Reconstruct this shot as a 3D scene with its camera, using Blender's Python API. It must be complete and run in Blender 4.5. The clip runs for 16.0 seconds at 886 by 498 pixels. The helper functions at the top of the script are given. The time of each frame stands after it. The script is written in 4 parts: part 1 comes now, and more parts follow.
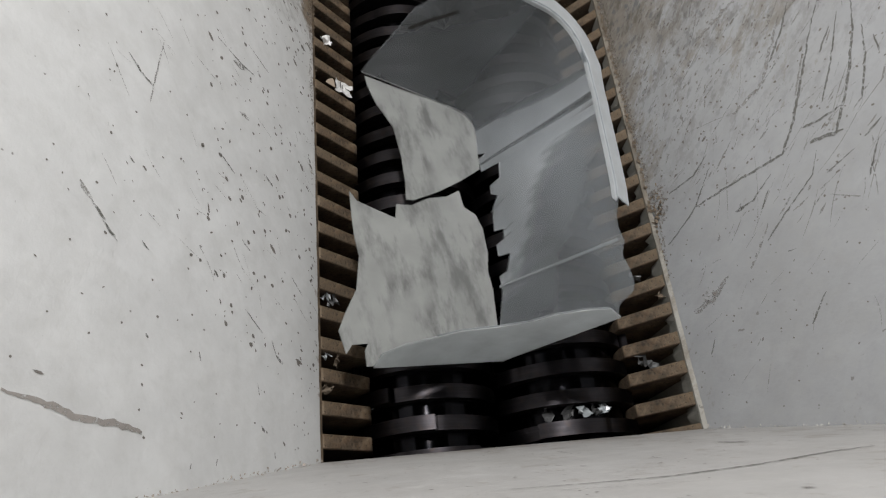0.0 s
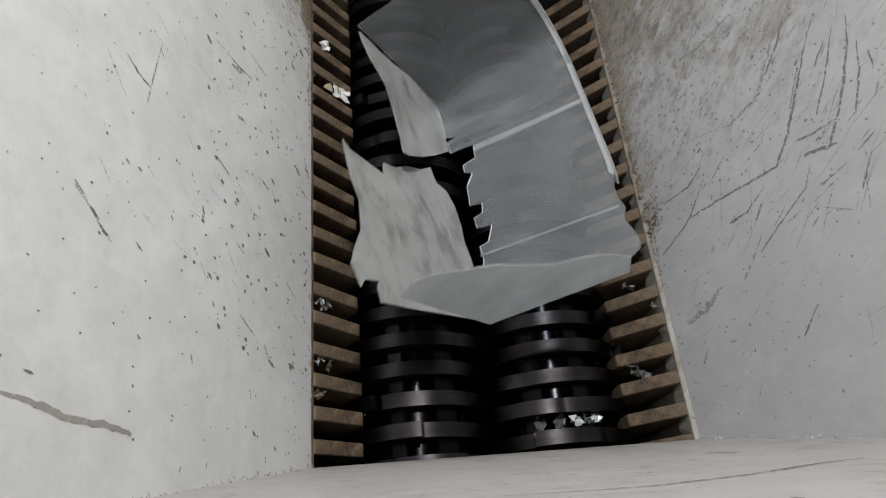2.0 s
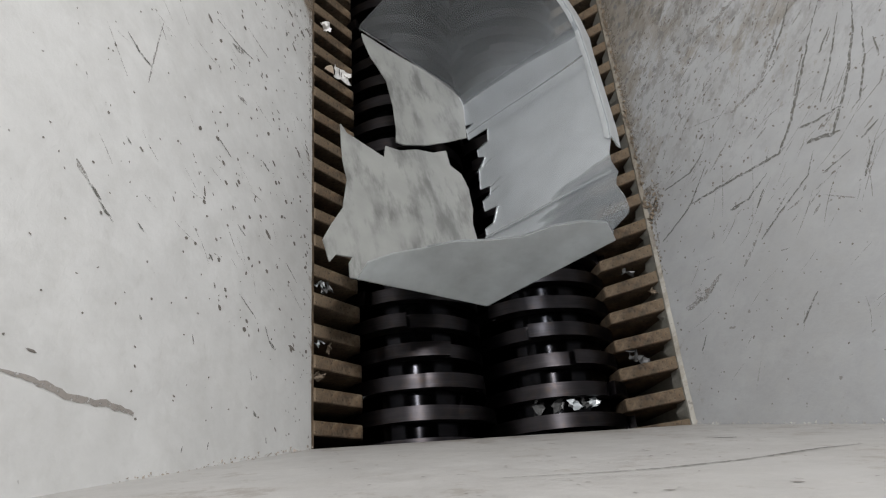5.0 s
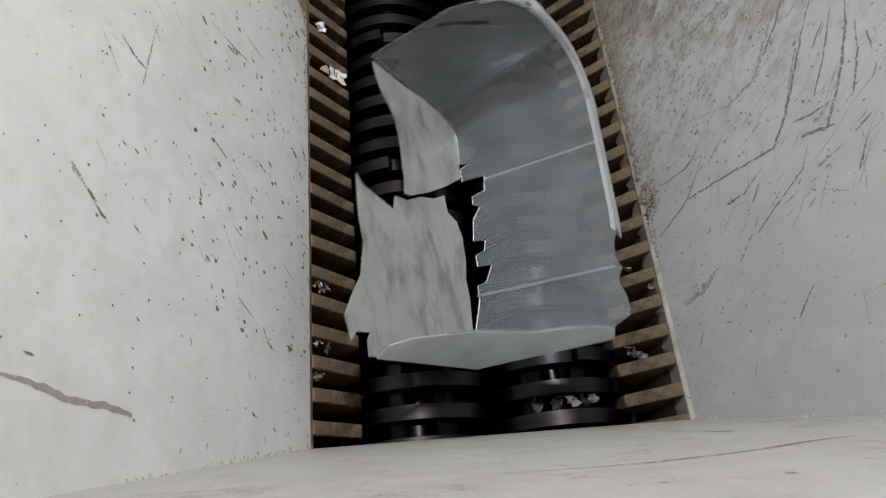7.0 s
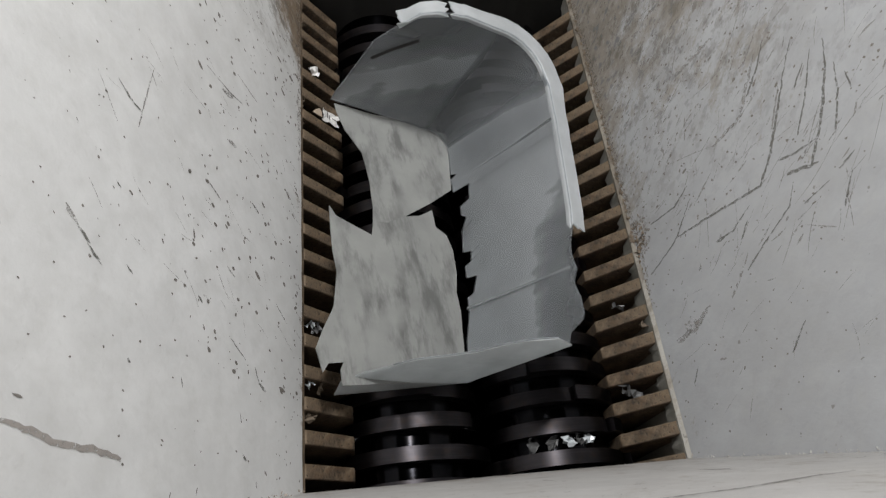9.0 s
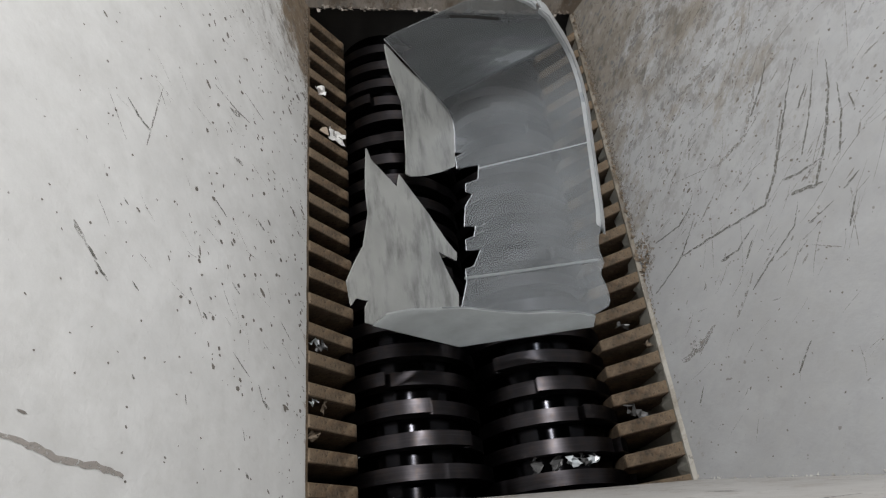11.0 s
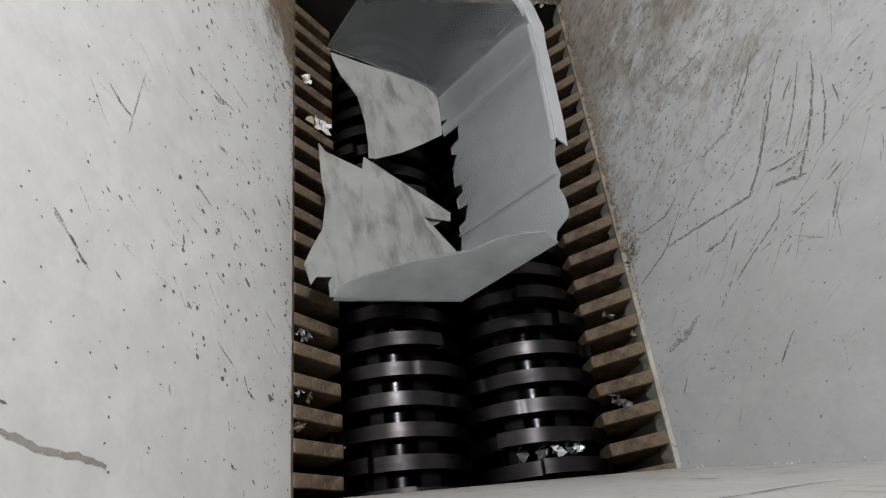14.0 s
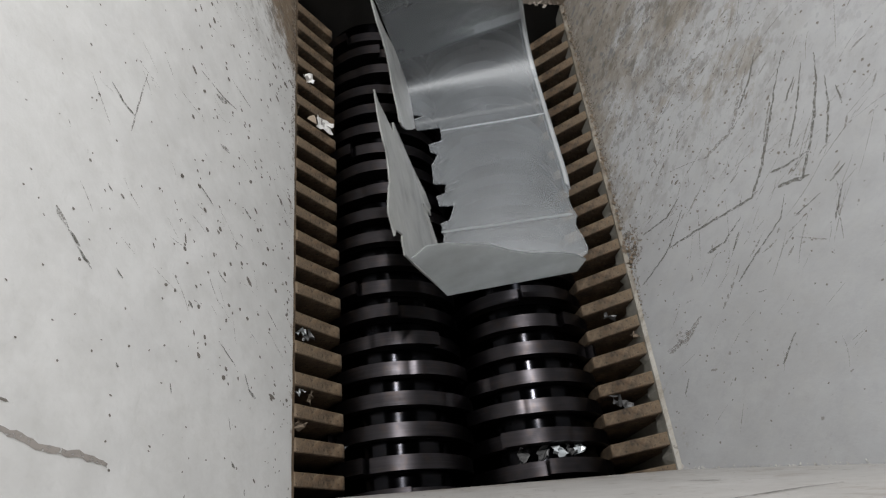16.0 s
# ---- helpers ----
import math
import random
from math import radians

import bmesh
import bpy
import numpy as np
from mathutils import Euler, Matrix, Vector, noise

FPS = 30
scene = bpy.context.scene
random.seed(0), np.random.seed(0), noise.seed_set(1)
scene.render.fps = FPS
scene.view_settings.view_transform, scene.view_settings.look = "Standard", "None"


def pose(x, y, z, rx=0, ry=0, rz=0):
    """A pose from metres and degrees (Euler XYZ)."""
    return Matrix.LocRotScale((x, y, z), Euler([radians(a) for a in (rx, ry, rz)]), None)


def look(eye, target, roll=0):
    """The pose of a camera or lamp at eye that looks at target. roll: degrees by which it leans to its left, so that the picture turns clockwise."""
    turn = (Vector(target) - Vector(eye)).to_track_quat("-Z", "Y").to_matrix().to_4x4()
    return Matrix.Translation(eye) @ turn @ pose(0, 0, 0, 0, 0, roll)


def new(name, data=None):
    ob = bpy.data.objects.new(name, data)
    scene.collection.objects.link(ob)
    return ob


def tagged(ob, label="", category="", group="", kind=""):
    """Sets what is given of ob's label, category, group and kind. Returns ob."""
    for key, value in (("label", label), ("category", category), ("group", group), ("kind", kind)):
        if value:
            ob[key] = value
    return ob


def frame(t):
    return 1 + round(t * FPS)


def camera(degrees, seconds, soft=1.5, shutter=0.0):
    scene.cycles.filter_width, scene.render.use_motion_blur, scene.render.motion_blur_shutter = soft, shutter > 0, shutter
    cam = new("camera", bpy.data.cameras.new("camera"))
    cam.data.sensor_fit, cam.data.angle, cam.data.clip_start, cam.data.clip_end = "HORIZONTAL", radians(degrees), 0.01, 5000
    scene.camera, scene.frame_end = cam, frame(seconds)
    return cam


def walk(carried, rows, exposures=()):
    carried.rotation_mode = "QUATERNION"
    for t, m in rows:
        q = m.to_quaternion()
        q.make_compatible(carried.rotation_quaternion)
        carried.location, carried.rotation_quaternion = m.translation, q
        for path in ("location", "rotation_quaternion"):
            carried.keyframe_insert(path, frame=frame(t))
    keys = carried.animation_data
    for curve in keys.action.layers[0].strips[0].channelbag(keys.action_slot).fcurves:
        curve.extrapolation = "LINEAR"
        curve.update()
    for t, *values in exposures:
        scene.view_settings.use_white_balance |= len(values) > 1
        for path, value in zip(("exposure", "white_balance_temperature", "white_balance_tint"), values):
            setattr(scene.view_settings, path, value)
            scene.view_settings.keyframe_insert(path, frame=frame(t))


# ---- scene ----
cam = camera(67.9, 16.0, soft=1.2, shutter=0.5)
PATH = [
    (0, 0.0784, -0.2052, 1.1819, 25.261, -5.541, -5.636),
    (0.5, 0.0781, -0.2063, 1.1816, 25.118, -5.725, -5.561),
    (1, 0.0782, -0.2059, 1.1814, 25.140, -5.907, -5.410),
    (1.5, 0.0791, -0.2057, 1.1815, 25.230, -6.106, -5.087),
    (2, 0.0795, -0.2073, 1.1821, 25.839, -6.315, -4.948),
    (2.5, 0.0769, -0.2064, 1.1803, 25.703, -6.524, -5.239),
    (3, 0.0775, -0.2055, 1.1803, 24.741, -6.768, -4.911),
    (5.5, 0.0738, -0.2097, 1.1813, 24.422, -6.599, -4.477),
    (6, 0.0776, -0.2127, 1.1836, 24.749, -6.313, -4.831),
    (6.5, 0.0771, -0.2127, 1.1842, 25.333, -6.389, -4.779),
    (7, 0.0779, -0.2105, 1.1825, 24.462, -6.482, -5.211),
    (7.5, 0.0788, -0.2121, 1.1839, 25.092, -6.963, -5.588),
    (8, 0.0780, -0.2122, 1.1818, 25.404, -7.163, -6.122),
    (8.5, 0.0772, -0.2154, 1.1839, 25.783, -7.106, -5.258),
    (9, 0.0759, -0.2155, 1.1837, 28.145, -6.895, -5.944),
    (9.5, 0.0780, -0.2153, 1.1869, 28.715, -6.549, -5.417),
    (12, 0.0773, -0.2174, 1.1872, 30.022, -6.629, -5.482),
    (12.5, 0.0787, -0.2180, 1.1863, 29.213, -6.843, -5.130),
    (13, 0.0763, -0.2168, 1.1833, 29.172, -7.283, -5.727),
    (13.5, 0.0806, -0.2172, 1.1862, 29.500, -7.491, -6.151),
    (14, 0.0770, -0.2171, 1.1832, 28.927, -7.725, -5.952),
    (14.5, 0.0786, -0.2167, 1.1840, 29.142, -7.325, -5.922),
    (15, 0.0783, -0.2175, 1.1850, 29.533, -7.410, -5.890),
    (15.5, 0.0781, -0.2175, 1.1834, 29.220, -7.523, -5.530),
    (16, 0.0774, -0.2171, 1.1825, 28.896, -7.714, -5.644),
]
walk(cam, [(t, pose(x, y, z, a, b, c)) for t, x, y, z, a, b, c in PATH], exposures=((0.0, 0.0), (16.0, 0.0)))

# ---------------------------------------------------------------- light
world = bpy.data.worlds.new("hall")
scene.world = world
world.use_nodes = True
world.node_tree.nodes["Background"].inputs[0].default_value = (0.92, 0.96, 1.0, 1)
world.node_tree.nodes["Background"].inputs[1].default_value = 0.02


def area_lamp(name, eye, target, size, watts, colour):
    data = bpy.data.lights.new(name, "AREA")
    data.shape, data.size, data.energy, data.color = "DISK", size, watts, colour
    ob = new(name, data)
    ob.matrix_world = look(eye, target)
    return ob


area_lamp("hall_lamp", (0.12, 0.92, 2.55), (0.3, 0.35, 0.0), 0.26, 61.0, (1.0, 0.998, 0.998))

# ---------------------------------------------------------------- plan, in metres
PITCH = 0.06            # one disc and one spacer
XR = 0.70               # width of the hopper's mouth
YN, YF = -0.048, 1.163  # near and far edge of the mouth
SIDE, END = 0.45, 0.19  # how far the hopper's plates lean out for each metre of height
TOP = 1.75              # upper rim of the hopper
AXIS_Z, AXIS_A = -0.215, 0.148
R_DISC, R_TIP, R_SPACER = 0.150, 0.166, 0.125


# ---------------------------------------------------------------- materials
def nodes_of(name):
    mat = bpy.data.materials.new(name)
    mat.use_nodes = True
    tree = mat.node_tree
    return mat, tree, tree.nodes["Principled BSDF"]


def add(tree, kind, **values):
    node = tree.nodes.new(kind)
    for key, value in values.items():
        node.inputs[key].default_value = value
    return node


def noise_tex(tree, scale, detail=5.0, rough=0.55, vec=None):
    node = add(tree, "ShaderNodeTexNoise", Scale=scale, Detail=detail, Roughness=rough)
    if vec is not None:
        tree.links.new(vec, node.inputs["Vector"])
    return node.outputs["Fac"]


def ramp(tree, fac, stops):
    node = tree.nodes.new("ShaderNodeValToRGB")
    els = node.color_ramp.elements
    while len(els) < len(stops):
        els.new(0.5)
    for el, (pos, col) in zip(els, stops):
        el.position, el.color = pos, (*col, 1) if len(col) == 3 else col
    tree.links.new(fac, node.inputs["Fac"])
    return node.outputs["Color"]


def mix(tree, fac, a, b, kind="MIX"):
    node = tree.nodes.new("ShaderNodeMix")
    node.data_type, node.blend_type = "RGBA", kind
    for sock, value in ((node.inputs[0], fac), (node.inputs[6], a), (node.inputs[7], b)):
        if isinstance(value, (int, float)):
            sock.default_value = value
        elif isinstance(value, tuple):
            sock.default_value = (*value, 1)
        else:
            tree.links.new(value, sock)
    return node.outputs[2]


def coords(tree, scale=(1, 1, 1), turn=(0, 0, 0)):
    tc = tree.nodes.new("ShaderNodeTexCoord")
    mp = tree.nodes.new("ShaderNodeMapping")
    mp.inputs["Scale"].default_value = scale
    mp.inputs["Rotation"].default_value = turn
    tree.links.new(tc.outputs["Object"], mp.inputs["Vector"])
    return mp.outputs["Vector"]


def slanted(tree, stretch, angle):
    """Coordinates drawn out along y, turned by an angle in the plane of y and z."""
    tc = tree.nodes.new("ShaderNodeTexCoord")
    mp = tree.nodes.new("ShaderNodeMapping")
    mp.vector_type = "TEXTURE"
    mp.inputs["Scale"].default_value = (1, stretch, 1)
    mp.inputs["Rotation"].default_value = (angle, 0, 0)
    tree.links.new(tc.outputs["Object"], mp.inputs["Vector"])
    return mp.outputs["Vector"]


def bump(tree, bsdf, height, strength, distance):
    node = add(tree, "ShaderNodeBump", Strength=strength, Distance=distance)
    tree.links.new(height, node.inputs["Height"])
    tree.links.new(node.outputs["Normal"], bsdf.inputs["Normal"])


def grey(v):
    return (v, v, v)


def painted_steel(name, base, dirt, dirt_amount, speck, rust_from, rust_to, rust_amount, rust=(0.15, 0.108, 0.072), height=0.5, flecks=0.5, edge=0.3, onset=0.60):
    """Plate paint with grime clouds, smears, chips, and rust that has crept in from one end."""
    mat, tree, bsdf = nodes_of(name)
    v = coords(tree)
    cloud = noise_tex(tree, 3.2, 6, 0.62, v)
    fine = noise_tex(tree, 28, 6, 0.7, v)
    smear = noise_tex(tree, 9, 5, 0.6, slanted(tree, 2.6, 0.95))
    c = mix(tree, ramp(tree, cloud, [(0.38, grey(0)), (0.72, grey(dirt_amount))]), base, dirt)
    c = mix(tree, ramp(tree, smear, [(0.5, grey(0)), (0.8, grey(0.3))]), c, tuple(0.72 * x for x in base))
    mottle = noise_tex(tree, 13, 5, 0.65, v)
    c = mix(tree, ramp(tree, mottle, [(0.42, grey(0)), (0.66, grey(0.35))]), c, tuple(0.8 * x for x in base))
    c = mix(tree, ramp(tree, mottle, [(0.3, grey(0.3)), (0.45, grey(0))]), c, tuple(1.1 * x for x in base))
    chips = ramp(tree, noise_tex(tree, 62, 2, 0.5, v), [(speck, grey(0)), (speck + 0.02, grey(0.8))])
    c = mix(tree, chips, c, (0.15, 0.14, 0.13))
    c = mix(tree, ramp(tree, fine, [(0.30, grey(0.16)), (0.55, grey(0))]), c, (0.34, 0.33, 0.3))
    sep = tree.nodes.new("ShaderNodeSeparateXYZ")
    tree.links.new(v, sep.inputs[0])
    reach = tree.nodes.new("ShaderNodeMapRange")
    for i, value in ((1, rust_from), (2, rust_to), (3, 0.0), (4, 0.55)):
        reach.inputs[i].default_value = value
    tree.links.new(sep.outputs[1], reach.inputs[0])
    fade = tree.nodes.new("ShaderNodeMapRange")
    for i, value in ((1, height), (2, 0.0), (3, 0.0), (4, 1.0)):
        fade.inputs[i].default_value = value
    tree.links.new(sep.outputs[2], fade.inputs[0])
    near_edge = tree.nodes.new("ShaderNodeMath")
    near_edge.operation = "MULTIPLY"
    tree.links.new(reach.outputs[0], near_edge.inputs[0])
    tree.links.new(fade.outputs[0], near_edge.inputs[1])
    low = tree.nodes.new("ShaderNodeMapRange")
    for i, value in ((1, 0.12), (2, 0.0), (3, 0.0), (4, edge)):
        low.inputs[i].default_value = value
    tree.links.new(sep.outputs[2], low.inputs[0])
    total = tree.nodes.new("ShaderNodeMath")
    tree.links.new(near_edge.outputs[0], total.inputs[0])
    tree.links.new(low.outputs[0], total.inputs[1])
    broad = noise_tex(tree, 6.5, 6, 0.7, slanted(tree, 1.6, 0.8))
    streak = noise_tex(tree, 24, 9, 0.8, slanted(tree, 3.4, 0.85))
    blend = tree.nodes.new("ShaderNodeMix")
    blend.inputs[0].default_value = 0.62
    tree.links.new(broad, blend.inputs[2])
    tree.links.new(streak, blend.inputs[3])
    spreadout = tree.nodes.new("ShaderNodeMath")
    spreadout.operation = "MULTIPLY_ADD"
    spreadout.inputs[1].default_value, spreadout.inputs[2].default_value = 2.2, -0.6
    tree.links.new(blend.outputs[0], spreadout.inputs[0])
    patch = spreadout.outputs[0]
    both = tree.nodes.new("ShaderNodeMath")
    tree.links.new(total.outputs[0], both.inputs[0])
    tree.links.new(patch, both.inputs[1])
    c = mix(tree, ramp(tree, both.outputs[0], [(onset, grey(0)), (onset + 0.06, grey(0.5 * rust_amount)), (onset + 0.24, grey(rust_amount))]), c, rust)
    # short flecks, dark and light, thickest where the grime is
    spread = ramp(tree, near_edge.outputs[0], [(0.0, grey(0.05)), (0.42, grey(1.0))])
    rub = noise_tex(tree, 17, 8, 0.78, slanted(tree, 3.0, 0.9))
    c = mix(tree, mix(tree, 1.0, ramp(tree, rub, [(0.47, grey(0)), (0.56, grey(1.1 * dirt_amount)), (0.8, grey(1.3 * dirt_amount))]), spread, "MULTIPLY"), c, tuple(0.6 * x for x in rust))
    c = mix(tree, mix(tree, 1.0, ramp(tree, rub, [(0.30, grey(dirt_amount)), (0.42, grey(0))]), spread, "MULTIPLY"), c, base)
    dash = noise_tex(tree, 72, 3, 0.6, slanted(tree, 2.4, 0.95))
    c = mix(tree, mix(tree, 1.0, ramp(tree, dash, [(0.57, grey(0)), (0.63, grey(flecks))]), spread, "MULTIPLY"), c, tuple(0.35 * x for x in base))
    c = mix(tree, mix(tree, 1.0, ramp(tree, dash, [(0.32, grey(0.4 * flecks)), (0.42, grey(0))]), spread, "MULTIPLY"), c, base)
    dab = noise_tex(tree, 34, 6, 0.72, slanted(tree, 2.2, 0.8))
    c = mix(tree, mix(tree, 1.0, ramp(tree, dab, [(0.53, grey(0)), (0.60, grey(0.85 * flecks))]), spread, "MULTIPLY"), c, tuple(0.5 * x for x in rust))
    rough_up = mix(tree, spread, fine, mix(tree, 0.5, dab, dash))
    tree.links.new(c, bsdf.inputs["Base Color"])
    tree.links.new(ramp(tree, fine, [(0.3, grey(0.42)), (0.75, grey(0.66))]), bsdf.inputs["Roughness"])
    bump(tree, bsdf, rough_up, 0.3, 0.005)
    return mat


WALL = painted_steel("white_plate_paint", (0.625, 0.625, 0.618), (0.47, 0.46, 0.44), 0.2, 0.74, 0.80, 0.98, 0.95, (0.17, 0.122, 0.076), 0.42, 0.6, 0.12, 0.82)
# Same white paint as WALL; base darkened to stand for its weaker light.
WALL_SCUFFED_SHADED = painted_steel("scuffed_plate_paint_shaded", (0.335, 0.340, 0.347), (0.25, 0.245, 0.235), 0.36, 0.72, 0.36, 1.05, 0.85, (0.19, 0.166, 0.134), 0.85, 0.9, 0.15, 0.72)
WALL_END = painted_steel("grimy_plate_paint", (0.45, 0.44, 0.42), (0.28, 0.25, 0.21), 0.7, 0.70, 0.6, 1.1, 0.6)
WALL_NEAR = painted_steel("smooth_plate_paint", (0.425, 0.415, 0.405), (0.32, 0.295, 0.265), 0.3, 0.76, 0.75, 1.15, 0.5, edge=0.16)


def rusty_steel(name, bare):
    mat, tree, bsdf = nodes_of(name)
    v = coords(tree)
    info = tree.nodes.new("ShaderNodeObjectInfo")
    a = noise_tex(tree, 20, 7, 0.72, v)
    b = noise_tex(tree, 70, 5, 0.7, v)
    c = ramp(tree, a, [(0.38, (0.022, 0.016, 0.011)), (0.48, (0.09, 0.064, 0.042)), (0.58, (0.165, 0.12, 0.078)), (0.68, bare)])
    c = mix(tree, ramp(tree, b, [(0.45, grey(0.0)), (0.62, grey(0.55))]), c, (0.11, 0.062, 0.03))
    c = mix(tree, ramp(tree, info.outputs["Random"], [(0, grey(0)), (1, grey(0.35))]), c, (0.16, 0.125, 0.085))
    pits = noise_tex(tree, 170, 3, 0.6, v)
    c = mix(tree, ramp(tree, pits, [(0.56, grey(0)), (0.66, grey(0.8))]), c, (0.03, 0.02, 0.013))
    tree.links.new(c, bsdf.inputs["Base Color"])
    bsdf.inputs["Roughness"].default_value = 0.72
    bsdf.inputs["Metallic"].default_value = 0.15
    bump(tree, bsdf, b, 0.55, 0.003)
    return mat


def blade_steel(name, base, rough, metal, turned):
    """Turned steel: grooves run round the axis and draw the gloss out along it."""
    mat, tree, bsdf = nodes_of(name)
    a = noise_tex(tree, 11, 5, 0.62, coords(tree))
    ring = noise_tex(tree, 40, 4, 0.6, coords(tree, (0.25, 6, 0.25)))
    grime = noise_tex(tree, 55, 5, 0.7, coords(tree))
    c = mix(tree, ramp(tree, a, [(0.35, grey(0)), (0.7, grey(0.7))]), base, tuple(0.4 * x for x in base))
    c = mix(tree, ramp(tree, ring, [(0.45, grey(0)), (0.75, grey(0.4))]), c, tuple(1.8 * x for x in base))
    c = mix(tree, ramp(tree, grime, [(0.5, grey(0)), (0.75, grey(0.5))]), c, (1.5 * base[0], 1.15 * base[1], 0.8 * base[2]))
    tree.links.new(c, bsdf.inputs["Base Color"])
    tree.links.new(ramp(tree, a, [(0.3, grey(rough - 0.06)), (0.7, grey(rough + 0.12))]), bsdf.inputs["Roughness"])
    bsdf.inputs["Metallic"].default_value = metal
    bsdf.inputs["Anisotropic"].default_value = turned
    bsdf.inputs["Anisotropic Rotation"].default_value = 0.25
    tangent = tree.nodes.new("ShaderNodeTangent")
    tangent.direction_type, tangent.axis = "RADIAL", "Y"
    tree.links.new(tangent.outputs[0], bsdf.inputs["Tangent"])
    bump(tree, bsdf, ring, 0.05, 0.001)
    return mat


def plain(name, colour, rough=0.6, metal=0.0):
    mat, tree, bsdf = nodes_of(name)
    n = noise_tex(tree, 60, 4, 0.6, coords(tree))
    tree.links.new(mix(tree, ramp(tree, n, [(0.35, grey(0)), (0.7, grey(0.5))]), colour, tuple(0.6 * x for x in colour)), bsdf.inputs["Base Color"])
    bsdf.inputs["Roughness"].default_value, bsdf.inputs["Metallic"].default_value = rough, metal
    return mat


def milky_plastic(name, tint, clear, streak, glow=0.35, wave=0.0, gloss=0.38):
    """Milky polypropylene: a skin with gloss that lets part of the light through."""
    mat, tree, bsdf = nodes_of(name)
    v = coords(tree)
    cloud = noise_tex(tree, 11, 4, 0.55, v)
    lines = noise_tex(tree, 26, 6, 0.66, slanted(tree, 2.9, 0.22))
    smudge = noise_tex(tree, 7, 3, 0.55, v)
    c = mix(tree, ramp(tree, lines, [(0.47, grey(0)), (0.64, grey(streak))]), tint, tuple(0.4 * x for x in tint))
    c = mix(tree, ramp(tree, smudge, [(0.36, grey(1)), (0.5, grey(0.0))]), c, tint)
    c = mix(tree, ramp(tree, cloud, [(0.4, grey(0)), (0.75, grey(0.35))]), c, tuple(0.72 * x for x in tint))
    tree.links.new(c, bsdf.inputs["Base Color"])
    bsdf.inputs["Roughness"].default_value = 0.4
    trans = add(tree, "ShaderNodeBsdfTranslucent")
    tree.links.new(c, trans.inputs["Color"])
    bsdf.inputs["Specular IOR Level"].default_value = 0.0
    see = add(tree, "ShaderNodeBsdfTransparent")
    see.inputs["Color"].default_value = (0.92, 0.945, 0.965, 1)
    m1 = tree.nodes.new("ShaderNodeMixShader")
    m1.inputs[0].default_value = glow
    tree.links.new(bsdf.outputs[0], m1.inputs[1])
    tree.links.new(trans.outputs[0], m1.inputs[2])
    m2 = tree.nodes.new("ShaderNodeMixShader")
    haze = ramp(tree, cloud, [(0.3, grey(max(0.0, clear - 0.1))), (0.7, grey(min(1.0, clear + 0.06)))])
    tree.links.new(haze, m2.inputs[0])
    tree.links.new(m1.outputs[0], m2.inputs[1])
    tree.links.new(see.outputs[0], m2.inputs[2])
    # waxy skin
    skin = add(tree, "ShaderNodeBsdfAnisotropic", Roughness=gloss)
    skin.inputs["Color"].default_value = (1, 1, 1, 1)
    fres = add(tree, "ShaderNodeFresnel", IOR=1.38)
    m3 = tree.nodes.new("ShaderNodeMixShader")
    tree.links.new(fres.outputs[0], m3.inputs[0])
    tree.links.new(m2.outputs[0], m3.inputs[1])
    tree.links.new(skin.outputs[0], m3.inputs[2])
    tree.links.new(m3.outputs[0], tree.nodes["Material Output"].inputs["Surface"])
    relief = add(tree, "ShaderNodeBump", Strength=wave if wave else 0.1, Distance=0.012 if wave else 0.004)
    if wave:
        bands = noise_tex(tree, 13, 2, 0.45, coords(tree, (0.3, 1.0, 0.6)))
        tree.links.new(mix(tree, 0.35, bands, smudge), relief.inputs["Height"])
    else:
        tree.links.new(cloud, relief.inputs["Height"])
    for node in (bsdf, skin, fres):
        tree.links.new(relief.outputs["Normal"], node.inputs["Normal"])
    return mat


def worn_mark(name, colour, cover):
    """A scrape that has broken up: the paint shows through in places."""
    mat, tree, bsdf = nodes_of(name)
    n = noise_tex(tree, 150, 6, 0.78, coords(tree))
    w = noise_tex(tree, 30, 3, 0.6, coords(tree))
    tree.links.new(mix(tree, w, colour, tuple(1.7 * x for x in colour)), bsdf.inputs["Base Color"])
    bsdf.inputs["Roughness"].default_value = 0.65
    see = add(tree, "ShaderNodeBsdfTransparent")
    m = tree.nodes.new("ShaderNodeMixShader")
    tree.links.new(ramp(tree, n, [(cover - 0.07, grey(1)), (cover + 0.09, grey(0.15))]), m.inputs[0])
    tree.links.new(bsdf.outputs[0], m.inputs[1])
    tree.links.new(see.outputs[0], m.inputs[2])
    tree.links.new(m.outputs[0], tree.nodes["Material Output"].inputs["Surface"])
    return mat


RUST = rusty_steel("rusty_comb_steel", (0.27, 0.20, 0.13))
DISC = blade_steel("cutter_disc_steel", (0.040, 0.037, 0.040), 0.38, 1.0, 0.3)
SPACER = blade_steel("spacer_steel", (0.0105, 0.0105, 0.012), 0.17, 1.0, 0.85)
DARK = plain("machine_housing", (0.022, 0.02, 0.018), 0.75, 0.0)
SIDE_PLATE = plain("bare_housing_plate", (0.26, 0.25, 0.22), 0.65, 0.1)
# One plastic, several tints: how each panel is lit goes into its colour.
PLASTIC_SIDE_SHADED = milky_plastic("milky_plastic_side_shaded", (0.305, 0.324, 0.341), 0.75, 0.12, 0.35, 0.16, 0.42)
PLASTIC_BASE_LIT = milky_plastic("milky_plastic_base_lit", (0.395, 0.40, 0.385), 0.08, 0.8)
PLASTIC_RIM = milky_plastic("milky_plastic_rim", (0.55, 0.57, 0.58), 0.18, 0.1)
